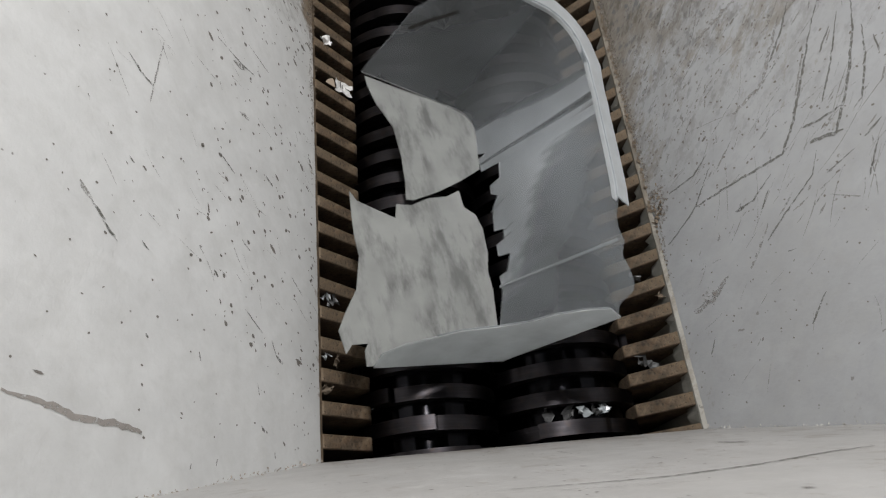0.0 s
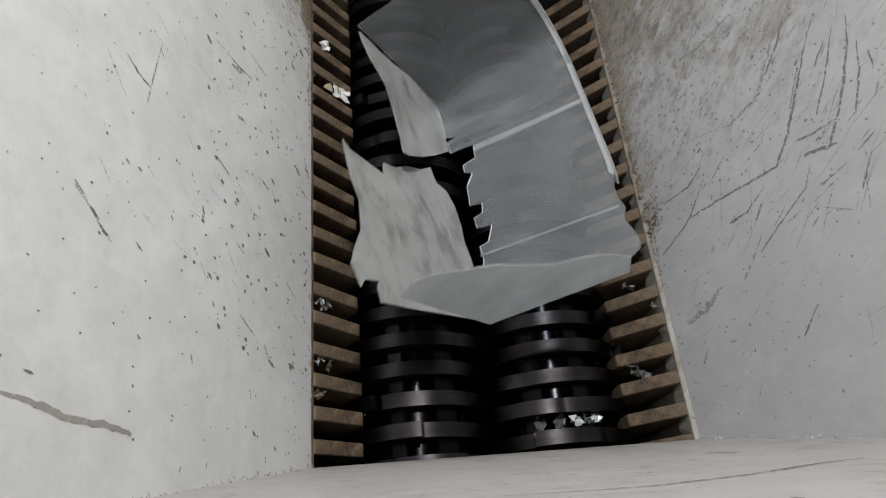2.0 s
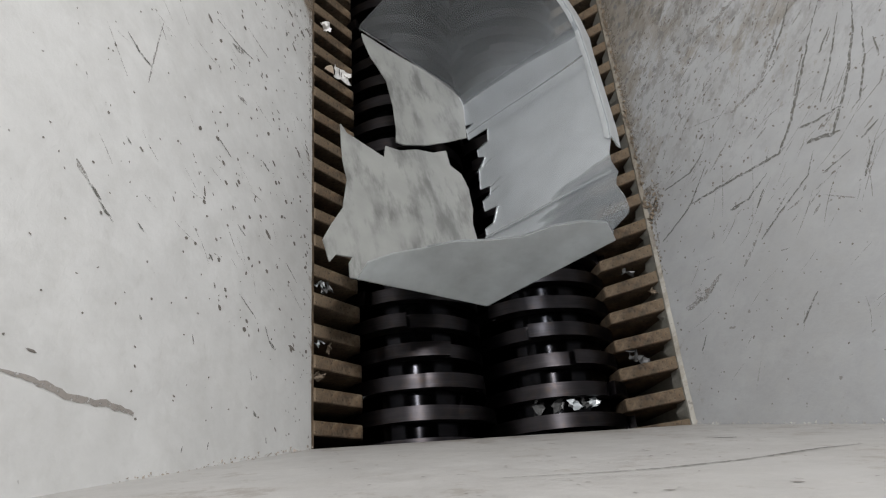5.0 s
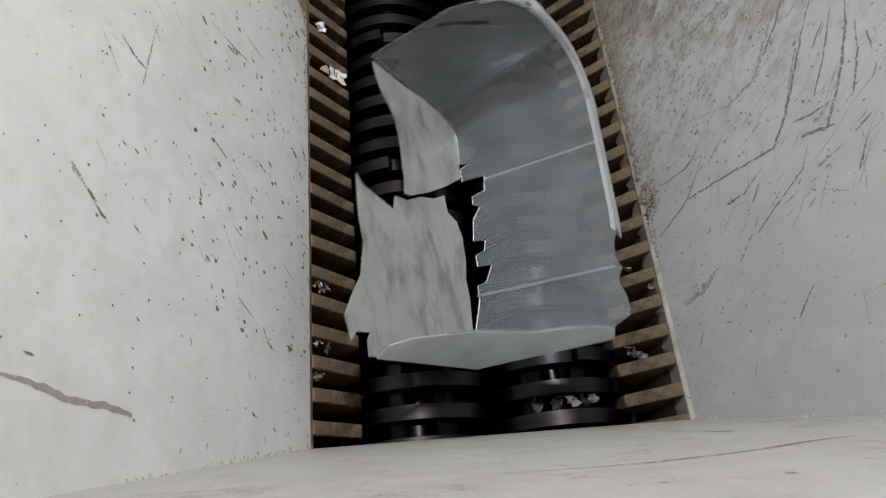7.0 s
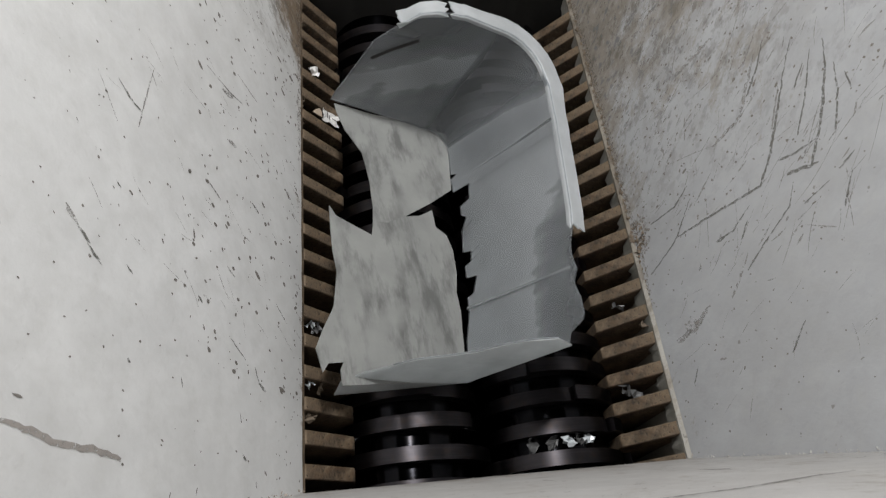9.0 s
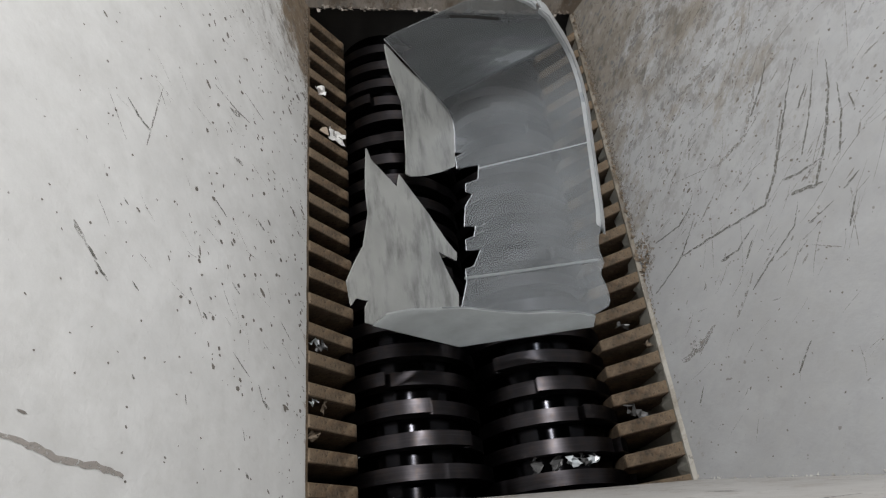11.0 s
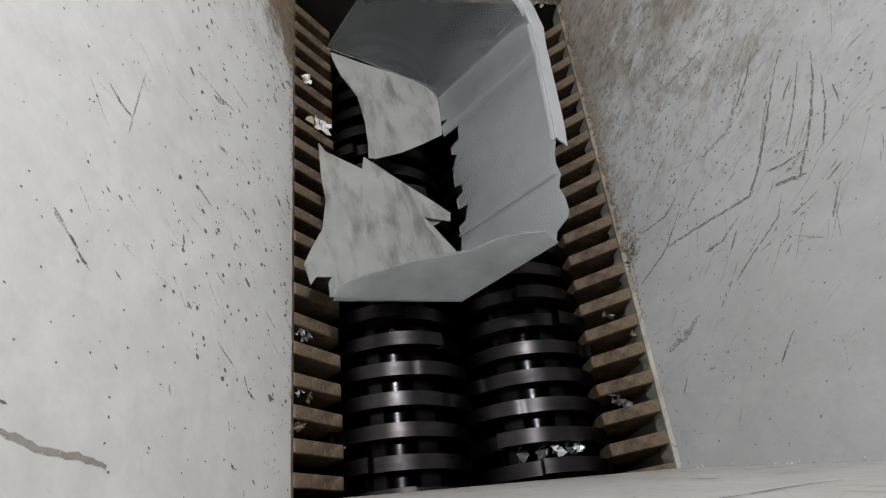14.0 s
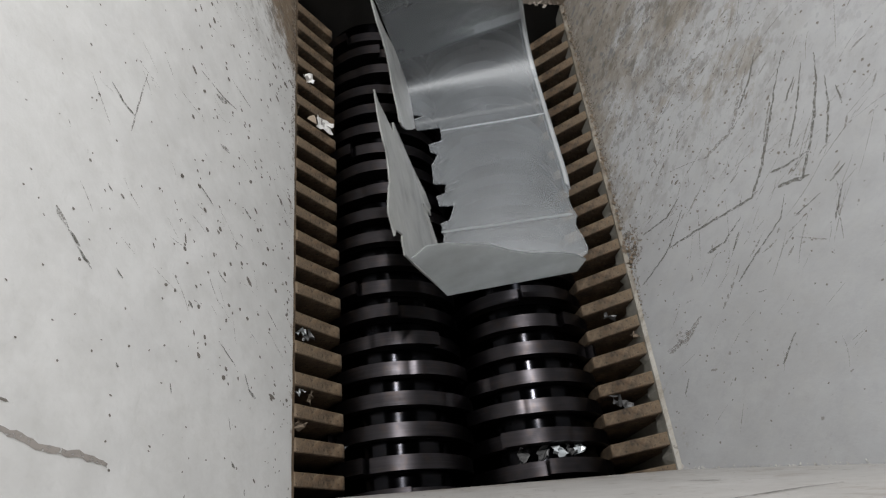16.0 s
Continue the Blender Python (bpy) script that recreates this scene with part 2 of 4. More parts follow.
# Tint raised so the unlit outer face looks as bright as the base.
PLASTIC_END_LIT = milky_plastic("milky_plastic_end_lit", (0.82, 0.845, 0.85), 0.33, 0.15, 0.9)
STRESS = milky_plastic("stress_whitened_plastic", (0.36, 0.38, 0.385), 0.45, 0.3)
SCRAPE = worn_mark("scraped_paint", (0.10, 0.096, 0.086), 0.46)
SCRAPE_FAINT = worn_mark("faint_scrape", (0.19, 0.18, 0.168), 0.50)
CHIP = worn_mark("bare_chip", (0.125, 0.112, 0.10), 0.34)
GRIME = worn_mark("packed_grime", (0.17, 0.14, 0.11), 0.55)
DRIP = worn_mark("dried_drip", (0.225, 0.205, 0.188), 0.40)
WORN_EDGE = painted_steel("worn_edge_paint", (0.36, 0.345, 0.31), (0.20, 0.16, 0.11), 0.5, 0.66, 0.0, 0.9, 0.6, (0.13, 0.10, 0.065), 0.2, 0.7, 0.1)
SEAM = plain("grimy_seam", (0.33, 0.29, 0.25), 0.8)
WHITE_BIT = plain("white_scrap", (0.75, 0.74, 0.72), 0.5)
LABEL_PAPER = plain("label_paper", (0.42, 0.34, 0.26), 0.6)
FOIL = plain("shredded_film", (0.60, 0.64, 0.66), 0.25)
DULL_FILM = plain("dirty_shredded_film", (0.085, 0.085, 0.085), 0.4)
RUBBLE = plain("brown_crumbs", (0.15, 0.115, 0.082), 0.85)


# ---------------------------------------------------------------- mesh helpers
def part(name, bm, material, parent=None, label="", smooth=False):
    me = bpy.data.meshes.new(name)
    bmesh.ops.recalc_face_normals(bm, faces=bm.faces[:])
    bm.to_mesh(me)
    bm.free()
    me.materials.append(material)
    if smooth:
        for poly in me.polygons:
            poly.use_smooth = True
    ob = new(name, me)
    if parent is not None:
        ob.parent = parent
    return tagged(ob, label)


def sharpen(bm, degrees=35):
    """Smooth faces, with hard edges where they meet at an angle."""
    for f in bm.faces:
        f.smooth = True
    for e in bm.edges:
        if len(e.link_faces) == 2 and e.calc_face_angle(0) > radians(degrees):
            e.smooth = False


def thing(name, label, category, m=None, group="", kind=""):
    ob = new(name)
    ob.empty_display_size = 0.05
    if m is not None:
        ob.matrix_world = m
    return tagged(ob, label, category, group, kind)


def box(bm, lo, hi, m=None):
    vs = [bm.verts.new((x, y, z)) for x in (lo[0], hi[0]) for y in (lo[1], hi[1]) for z in (lo[2], hi[2])]
    if m is not None:
        for v in vs:
            v.co = m @ v.co
    for f in ((0, 1, 3, 2), (4, 6, 7, 5), (0, 4, 5, 1), (2, 3, 7, 6), (0, 2, 6, 4), (1, 5, 7, 3)):
        bm.faces.new([vs[i] for i in f])
    return vs


def slab(bm, corners, offset):
    """A plate on a loop of corners, thickened by offset."""
    off = Vector(offset)
    a = [bm.verts.new(Vector(c)) for c in corners]
    b = [bm.verts.new(Vector(c) + off) for c in corners]
    bm.faces.new(a)
    bm.faces.new(b[::-1])
    for i in range(len(a)):
        j = (i + 1) % len(a)
        bm.faces.new((a[j], a[i], b[i], b[j]))


def prism(outline, y0, y1):
    """A bmesh: an outline in x and z, drawn out from y0 to y1."""
    bm = bmesh.new()
    slab(bm, [(x, y0, z) for x, z in outline], (0, y1 - y0, 0))
    return bm


# ---------------------------------------------------------------- hopper
T = 0.006


def hopper():
    xl, xr = -SIDE * TOP, XR + SIDE * TOP
    yn, yf = YN - END * TOP, YF + END * TOP
    c = 1 / math.hypot(1, SIDE)
    ce = 1 / math.hypot(1, END)
    bm = bmesh.new()
    slab(bm, [(0, YN, 0), (0, YF, 0), (xl, yf, TOP), (xl, yn, TOP)], (-T * c, 0, -T * c * SIDE))
    west = tagged(part("wall_west", bm, WALL), "white painted steel hopper plate with chips and scrapes", "hopper wall", kind="structure")
    bm = bmesh.new()
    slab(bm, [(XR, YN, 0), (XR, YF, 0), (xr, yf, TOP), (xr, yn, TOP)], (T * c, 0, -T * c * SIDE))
    east = tagged(part("wall_east", bm, WALL_SCUFFED_SHADED), "white painted steel hopper plate, toned down for shade, with many scratches", "hopper wall", kind="structure")
    bm = bmesh.new()
    slab(bm, [(0, YN, 0), (XR, YN, 0), (xr, yn, TOP), (xl, yn, TOP)], (0, -T * ce, -T * ce * END))
    south = tagged(part("wall_south", bm, WALL_NEAR), "smooth white painted steel hopper end plate", "hopper wall", kind="structure")
    bm = bmesh.new()
    slab(bm, [(0, YF, 0), (XR, YF, 0), (xr, yf, TOP), (xl, yf, TOP)], (0, T * ce, -T * ce * END))
    north = tagged(part("wall_north", bm, WALL_END), "dirty painted steel hopper end plate", "hopper wall", kind="structure")
    return west, east, south, north


WEST, EAST, SOUTH, NORTH = hopper()


# ---------------------------------------------------------------- cutting chamber
def chamber():
    bm = bmesh.new()
    box(bm, (-0.05, YN - 0.05, -0.46), (XR + 0.05, YF + 0.05, -0.44))
    tagged(part("floor", bm, DARK), "dark floor under the shredder rotors", "floor", kind="structure")
    for name, lo, hi, mat in (("wall_chamber_west", (-0.045, YN - 0.055, -0.44), (-0.012, YF + 0.03, -0.008), DARK),
                              ("wall_chamber_east", (XR + 0.012, YN - 0.055, -0.44), (XR + 0.045, YF + 0.03, -0.008), SIDE_PLATE),
                              ("wall_chamber_south", (-0.012, YN - 0.055, -0.44), (XR + 0.012, YN - 0.03, -0.008), DARK),
                              ("wall_chamber_north", (-0.012, YF + 0.004, -0.44), (XR + 0.012, YF + 0.03, -0.008), DARK)):
        bm = bmesh.new()
        box(bm, lo, hi)
        tagged(part(name, bm, mat), "bare steel side plate of the cutting chamber", "chamber wall", kind="structure")


chamber()
COMB_OUT, COMB_IN, COMB_SLOPE = -0.012, 0.088, 1.15


def combs():
    """Two banks of stripper fingers that slope down from the mouth towards the rotors."""
    for side in (0, 1):
        bank = thing("stripper_comb", "rusty brown steel stripper fingers sloping down to the rotor", "stripper comb",
                     pose(0, 0, 0) if side == 0 else pose(XR, 0, 0), group="stripper combs")
        s = 1 if side == 0 else -1
        first = 0.0 if side == 0 else -0.036
        outline = [(s * COMB_OUT, -0.004), (s * 0.004, -0.004), (s * COMB_IN, -COMB_SLOPE * COMB_IN + 0.004), (s * COMB_IN, -0.158), (s * 0.066, -0.21), (s * COMB_OUT, -0.30)]
        bm = prism(outline, -0.0255, 0.0)
        bmesh.ops.bevel(bm, geom=bm.edges[:], offset=0.0018, segments=1, affect="EDGES")
        f = part("finger", bm, RUST, bank)
        rng = random.Random(5 + side)
        k = 0
        while first + PITCH * k < YF - 0.002:
            if k == 0:
                ob = f
            else:
                ob = f.copy()
                scene.collection.objects.link(ob)
            ob.matrix_basis = pose(rng.uniform(-0.002, 0.002), first + PITCH * k + rng.uniform(-0.0015, 0.0015), rng.uniform(-0.002, 0.001), rng.uniform(-1, 1), 0, rng.uniform(-0.6, 0.6))
            k += 1


combs()


# ---------------------------------------------------------------- rotors
def disc_outline(turning):
    """Rim of a cutter disc with two hooks; turning: +1 or -1, the way in which the hooks face."""
    pts = []
    n = 144
    for i in range(n):
        a = 360.0 * i / n
        b = a % 180.0
        if b < 52:
            r = R_DISC + (R_TIP - R_DISC) * (1 - b / 52) ** 0.6
        else:
            r = R_DISC
        if b == 0:
            pts.append((math.radians(a + 1.5), R_DISC - 0.004))
            pts.append((math.radians(a + 0.5), R_DISC + 0.006))
        pts.append((math.radians(a), r))
    pts = [(-turning * a, r) for a, r in pts]
    return [(r * math.sin(a), r * math.cos(a)) for a, r in pts]


def rotor(x, turning, first, stagger, label):
    """A shaft with cutter discs and spacers, which turns about its own y axis."""
    rot_ob = thing("cutter_rotor", label, "shredder rotor", pose(x, 0, AXIS_Z), group="cutter rotors")
    n = 72
    ring = [(R_SPACER * math.sin(2 * math.pi * i / n), R_SPACER * math.cos(2 * math.pi * i / n)) for i in range(n)]
    bm = prism(ring, YN - 0.03, YF + 0.004)
    bm.normal_update()
    sharpen(bm)
    part("shaft_sleeve", bm, SPACER, rot_ob, "smooth dark steel spacer sleeve")
    base = disc_outline(turning)
    me = None
    k = -1
    y = first - PITCH
    while y < YF - 0.01:
        if y > YN:
            if me is None:
                bm = prism(base, -0.0275, 0.0)
                bm.normal_update()
                sharpen(bm, 20)
                ob = part("cutter_disc", bm, DISC, rot_ob)
                me = ob.data
            else:
                ob = new("cutter_disc", me)
                ob.parent = rot_ob
            ob.matrix_basis = pose(0, y, 0, 0, stagger * k, 0)
        y += PITCH
        k += 1
    return rot_ob


ROTOR_W = rotor(0.35 - AXIS_A, 1, 0.028, -30, "dark steel rotor with hooked cutter discs and glossy spacers")
ROTOR_E = rotor(0.35 + AXIS_A, -1, -0.002, -30, "dark steel rotor with hooked cutter discs beside caught film")


# ---------------------------------------------------------------- broken tub
TUB_L, TUB_H, TUB_R, TUB_T = 0.614, 0.335, 0.055, 0.0032
TUB = thing("broken_plastic_tub", "torn milky white plastic storage tub lying on the rotors", "plastic tub")


def table(rows, x):
    """A value between the rows of a table of pairs."""
    return float(np.interp(x, [r[0] for r in rows], [r[1] for r in rows]))


def along(s):
    """Place and outward direction, in y and z, on the way along the long side and round the corner into the end."""
    flat, turn = TUB_L - TUB_R, TUB_R * math.pi / 2
    if s <= flat:
        return (s, 0.0), (0.0, -1.0)
    if s <= flat + turn:
        a = (s - flat) / TUB_R
        return (flat + TUB_R * math.sin(a), TUB_R - TUB_R * math.cos(a)), (math.sin(a), -math.cos(a))
    return (TUB_L, TUB_R + s - flat - turn), (1.0, 0.0)


def wall_point(s, v, out=0.0):
    (y, z), (ny, nz) = along(s)
    recess = 0.0014 * min(1.0, max(0.0, (s - 0.434) / 0.006)) * min(1.0, max(0.0, (0.474 - s) / 0.006))
    out += recess
    lean = (0.13 if s < TUB_L - TUB_R else 0.11) * v + out + 0.003 * math.sin(9 * s + 14 * v)
    return Vector((v, y + ny * lean, z + nz * lean))


def sheet(rows_in, rows_out):
    """A closed skin between two grids of points."""
    bm = bmesh.new()
    a = [[bm.verts.new(p) for p in r] for r in rows_in]
    b = [[bm.verts.new(p) for p in r] for r in rows_out]
    n, m = len(a), len(a[0])
    for i in range(n - 1):
        for j in range(m - 1):
            bm.faces.new((a[i][j], a[i + 1][j], a[i + 1][j + 1], a[i][j + 1]))
            bm.faces.new((b[i][j], b[i][j + 1], b[i + 1][j + 1], b[i + 1][j]))
    for i in range(n - 1):
        bm.faces.new((a[i][0], b[i][0], b[i + 1][0], a[i + 1][0]))
        bm.faces.new((a[i][-1], a[i + 1][-1], b[i + 1][-1], b[i][-1]))
    for j in range(m - 1):
        bm.faces.new((a[0][j], a[0][j + 1], b[0][j + 1], b[0][j]))
        bm.faces.new((a[-1][j], b[-1][j], b[-1][j + 1], a[-1][j + 1]))
    return bm


# torn lower and upper edge of the long side, by the way along it
TORN_LOW = [(0, 0.0), (0.085, 0.004), (0.145, 0.018), (0.178, 0.016), (0.182, 0.038), (0.218, 0.055), (0.224, 0.02), (0.252, 0.019), (0.256, 0.041), (0.28, 0.046),
            (0.287, 0.017), (0.34, 0.022), (0.367, 0.042), (0.378, 0.025), (0.40, 0.025), (0.405, 0.058), (0.446, 0.061), (0.451, 0.002), (0.485, 0.001), (0.49, 0.024), (0.50, 0.0), (0.93, 0.0)]
TORN_HIGH = [(0, 0.285), (0.018, 0.292), (0.033, 0.325), (0.045, 0.33), (0.075, 0.327), (0.105, 0.318), (0.118, 0.322), (0.13, 0.328), (0.16, 0.321), (0.185, 0.322), (0.215, 0.332),
             (0.25, 0.335), (0.74, 0.335), (0.80, 0.318), (0.83, 0.30), (0.865, 0.24), (0.885, 0.20), (0.896, 0.07), (0.90, 0.03)]


def base_plate(name, outline, lean, parent=TUB):
    """A torn piece of the tub's base: an outline in y and z, cut into a grid and gently buckled."""
    bm = bmesh.new()
    slab(bm, [(0, y, z) for y, z in outline], (-TUB_T, 0, 0))
    for axis in (1, 2):
        for i in range(-1, 16):
            co, no = Vector((0, 0, 0)), Vector((0, 0, 0))
            co[axis], no[axis] = 0.0431 * i + 0.007, 1
            bmesh.ops.bisect_plane(bm, geom=bm.verts[:] + bm.edges[:] + bm.faces[:], plane_co=co, plane_no=no)
    for v in bm.verts:
        z = v.co.z
        v.co.x += -lean * z + 0.006 * noise.noise(Vector((3, 7 * v.co.y, 9 * z))) * min(1, z / 0.05)
    return part(name, bm, PLASTIC_BASE_LIT, parent)


def ribbon_box(bm, a, b, width, height, up):
    """A low ridge from a to b."""
    a, b, up = Vector(a), Vector(b), Vector(up).normalized()
    side = (b - a).cross(up).normalized() * width / 2
    lo = [bm.verts.new(p) for p in (a - side, a + side, b + side, b - side)]
    hi = [bm.verts.new(p + up * height) for p in (a - side * 0.4, a + side * 0.4, b + side * 0.4, b - side * 0.4)]
    bm.faces.new(lo[::-1])
    bm.faces.new(hi)
    for i in range(4):
        j = (i + 1) % 4
        bm.faces.new((lo[i], lo[j], hi[j], hi[i]))


def tub():
    # long side and far end in one bent sheet
    s_end = 0.90
    stops = sorted({round(x, 4) for x, _ in TORN_LOW + TORN_HIGH if x <= s_end} | {round(0.02 * i, 4) for i in range(46)} | {0.434, 0.437, 0.448, 0.468, 0.471, 0.474})
    m = 13
    ins, outs = [], []
    for s in stops:
        v0, v1 = table(TORN_LOW, s), table(TORN_HIGH, s)
        ins.append([wall_point(s, v0 + (v1 - v0) * j / m) for j in range(m + 1)])
        outs.append([wall_point(s, v0 + (v1 - v0) * j / m, TUB_T) for j in range(m + 1)])
    bm = sheet(ins, outs)
    bm.normal_update()
    sharpen(bm, 40)
    part("side_panel", bm, PLASTIC_SIDE_SHADED, TUB, "translucent long side, shaded grey, with torn edges")
    # rim: a flange turned outwards with a short skirt, in two pieces
    for s0, s1, bits in ((0.222, 0.765, 44), (0.785, 0.852, 8)):
        ins, outs = [], []
        for i in range(bits + 1):
            s = s0 + (s1 - s0) * i / bits
            w = 0.036 + (0.012 * math.exp(-((s - 0.60) / 0.08) ** 2))
            h = min(table(TORN_HIGH, s), TUB_H)
            ragged = 0.010 * ((i * 7) % 3 - 1) if i in (0, bits) else 0.0
            prof = [(-0.010, -0.002), (-0.003, -0.002), (0.001, 0.003), (0.001, w * 0.45), (-0.004, w * 0.5), (-0.004, w), (-0.012, w + 0.002)]
            ins.append([wall_point(s + ragged * (j % 2), h + dv, o) for j, (dv, o) in enumerate(prof)])
            outs.append([wall_point(s + ragged * (j % 2), h + dv - (0.0028 if 1 < j < 6 else 0.0), o + (0.0028 if j < 2 else -0.0028 if j == 6 else 0)) for j, (dv, o) in enumerate(prof)])
        bm = sheet(ins, outs)
        bm.normal_update()
        sharpen(bm, 28)
        part("rim", bm, PLASTIC_RIM, TUB, "thick white folded rim, snapped off at its end")
    # base: far piece, and near piece that hangs on by the near end
    base_plate("base_panel", [(0.618, 0.004), (0.619, 0.15), (0.616, 0.298), (0.594, 0.292), (0.55, 0.272), (0.499, 0.232), (0.43, 0.213), (0.367, 0.207), (0.322, 0.208), (0.325, 0.19), (0.366, 0.122), (0.41, 0.06), (0.458, 0.002)], 0.02)
    flap = base_plate("base_flap", [(0.318, 0.330), (0.300, 0.315), (0.288, 0.27), (0.279, 0.228), (0.312, 0.225), (0.215, 0.009), (0.195, 0.011), (0.19, 0.08), (0.118, 0.003), (0.05, 0.002), (0.001, 0.002), (-0.041, 0.30), (-0.012, 0.303), (0.002, 0.297), (-0.003, 0.328), (-0.020, 0.338), (0.022, 0.352), (0.06, 0.338), (0.107, 0.317), (0.178, 0.311), (0.224, 0.320)], 0.075)
    # two bits at the flap's inner edge that tear and bend away
    corner = base_plate("torn_corner", [(0.312, 0.225), (0.318, 0.19), (0.347, 0.145), (0.362, 0.10), (0.385, 0.065), (0.345, 0.056), (0.331, 0.028), (0.297, 0.012), (0.239, 0.006), (0.215, 0.009)], 0.075, flap)
    tab = base_plate("torn_tab", [(0.195, 0.011), (0.19, 0.08), (0.118, 0.003), (0.152, 0.003)], 0.075, flap)
    # near end: what is left of it between base and side
    edge = [(-0.012, 0.296), (0.018, 0.288), (0.05, 0.262), (0.09, 0.222), (0.125, 0.185), (0.16, 0.142), (0.20, 0.106), (0.25, 0.077), (0.29, 0.048), (0.312, 0.016)]
    ins, outs = [], []
    for i in range(len(edge)):
        v, w = edge[i]
        w += 0.004 * ((i * 5) % 3 - 1)
        f = i / (len(edge) - 1)
        foot = (0.29 * f, -0.13 * 0.29 * f)
        ins.append([Vector((foot[0] + (v - foot[0]) * j / 6, -0.002 - 0.14 * (1 - f) ** 4 * (foot[1] + (w - foot[1]) * j / 6), foot[1] + (w - foot[1]) * j / 6)) for j in range(7)])
        outs.append([p + Vector((0, -TUB_T, 0)) for p in ins[-1]])
    bm = sheet(ins, outs)
    bm.normal_update()
    sharpen(bm, 40)
    end = part("end_panel", bm, PLASTIC_END_LIT, TUB, "torn milky end panel, tint raised to look lit through")
    # whitened crease and cracks in the side, white torn lip of the near end
    bm = bmesh.new()
    for a, b in zip(((0.155, 0.014), (0.148, 0.11), (0.142, 0.21)), ((0.148, 0.11), (0.142, 0.21), (0.137, 0.318))):
        ribbon_box(bm, wall_point(*a, out=-0.0004), wall_point(*b, out=-0.0004), 0.0065, 0.0006, (0, 0, 1))
    part("crease", bm, STRESS, TUB, "whitened crease line across the side")
    for a, b in (((0.335, 0.02), (0.348, 0.062)), ((0.272, 0.044), (0.282, 0.078)), ((0.258, 0.045), (0.262, 0.07)), ((0.575, 0.11), (0.565, 0.09))):
        bm = bmesh.new()
        ribbon_box(bm, wall_point(*a, out=-0.0004), wall_point(*b, out=-0.0004), 0.0018, 0.0007, (0, 0, 1))
        part("crack", bm, STRESS, TUB, "fine white crack at the torn edge")
    for r0, r1 in zip(ins[3:-1], ins[4:]):
        bm = bmesh.new()
        ribbon_box(bm, r0[-1], r1[-1], 0.0032, 0.0016, (0.2, 0.2, 1))
        part("torn_lip", bm, STRESS, end, "white torn edge of the end panel")
    # dark strip laid on the uncut far end for the shade inside a split
    bm = bmesh.new()
    for a, b in (((0.80, 0.24), (0.845, 0.19)), ((0.845, 0.19), (0.87, 0.155))):
        ribbon_box(bm, wall_point(*a, out=-0.0006), wall_point(*b, out=-0.0006), 0.009, 0.0012, (0, -1, 0))
    part("split", bm, DARK, TUB, "dark strip standing in for the shade of a split in the far end")
    for ob in TUB.children_recursive:
        ob.data.transform(Matrix.Diagonal((0.935, 0.953, 0.95, 1)))
    return flap, corner, tab, end


FLAP, TORN_CORNER, TORN_TAB, END_PANEL = tub()


# ---------------------------------------------------------------- scrapes, drips and chips on the plates
def on_plate(wall, a, h, lift):
    """A point on a hopper plate: a runs along it, h is its height."""
    if wall is WEST:
        return Vector((-SIDE * h, a, h)) + Vector((1, 0, SIDE)).normalized() * lift
    if wall is EAST:
        return Vector((XR + SIDE * h, a, h)) + Vector((-1, 0, SIDE)).normalized() * lift
    return Vector((a, YN - END * h, h)) + Vector((0, 1, END)).normalized() * lift


def scrape(wall, width, way, material, name, seed):
    """A ragged, tapering mark that follows a way over a plate."""
    rng = random.Random(seed)
    pts = []
    for (a0, h0), (a1, h1) in zip(way, way[1:]):
        n = max(2, int(math.hypot(a1 - a0, h1 - h0) / 0.006))
        pts += [(a0 + (a1 - a0) * i / n, h0 + (h1 - h0) * i / n) for i in range(n)]
    pts.append(way[-1])
    bm = bmesh.new()
    left, right = [], []
    for i, (a, h) in enumerate(pts):
        j, k = max(0, i - 1), min(len(pts) - 1, i + 1)
        da, dh = pts[k][0] - pts[j][0], pts[k][1] - pts[j][1]
        d = math.hypot(da, dh) or 1
        f = i / (len(pts) - 1)
        w = width * (0.22 if wall is EAST else 0.27) * (0.35 + 0.75 * min(1, 3 * f, 6 * (1 - f) + 0.4)) * rng.uniform(0.75, 1.15)
        o = rng.uniform(-0.12, 0.12) * width
        left.append(bm.verts.new(on_plate(wall, a - dh / d * (w + o), h + da / d * (w + o), 0.0007)))
        right.append(bm.verts.new(on_plate(wall, a + dh / d * (w - o), h - da / d * (w - o), 0.0007)))
    for i in range(len(pts) - 1):
        bm.faces.new((left[i], left[i + 1], right[i + 1], right[i]))
    return part(name, bm, material, wall)


def chips(wall, count, a_range, h_range, size, slant, material, seed):
    """Many small chips in the paint, in one mesh."""
    rng = random.Random(seed)
    bm = bmesh.new()
    for _ in range(count):
        a, h = rng.uniform(*a_range), h_range[0] + (h_range[1] - h_range[0]) * rng.random() ** 1.5
        long = size * rng.uniform(0.3, 0.85) * (2.4 if rng.random() < 0.1 else 1.0)
        wide = size * rng.uniform(0.3, 0.8)
        t = slant + rng.gauss(0, 0.35)
        ring = []
        for i in range(6):
            b = math.pi * i / 3
            u, v = long * math.cos(b) * rng.uniform(0.6, 1), wide * math.sin(b) * rng.uniform(0.6, 1)
            ring.append(bm.verts.new(on_plate(wall, a + u * math.cos(t) - v * math.sin(t), h + u * math.sin(t) + v * math.cos(t), 0.0006)))
        bm.faces.new(ring)
    tagged(part("paint_chips", bm, material, wall, "dark chips and specks in the paint"), kind="stuff")


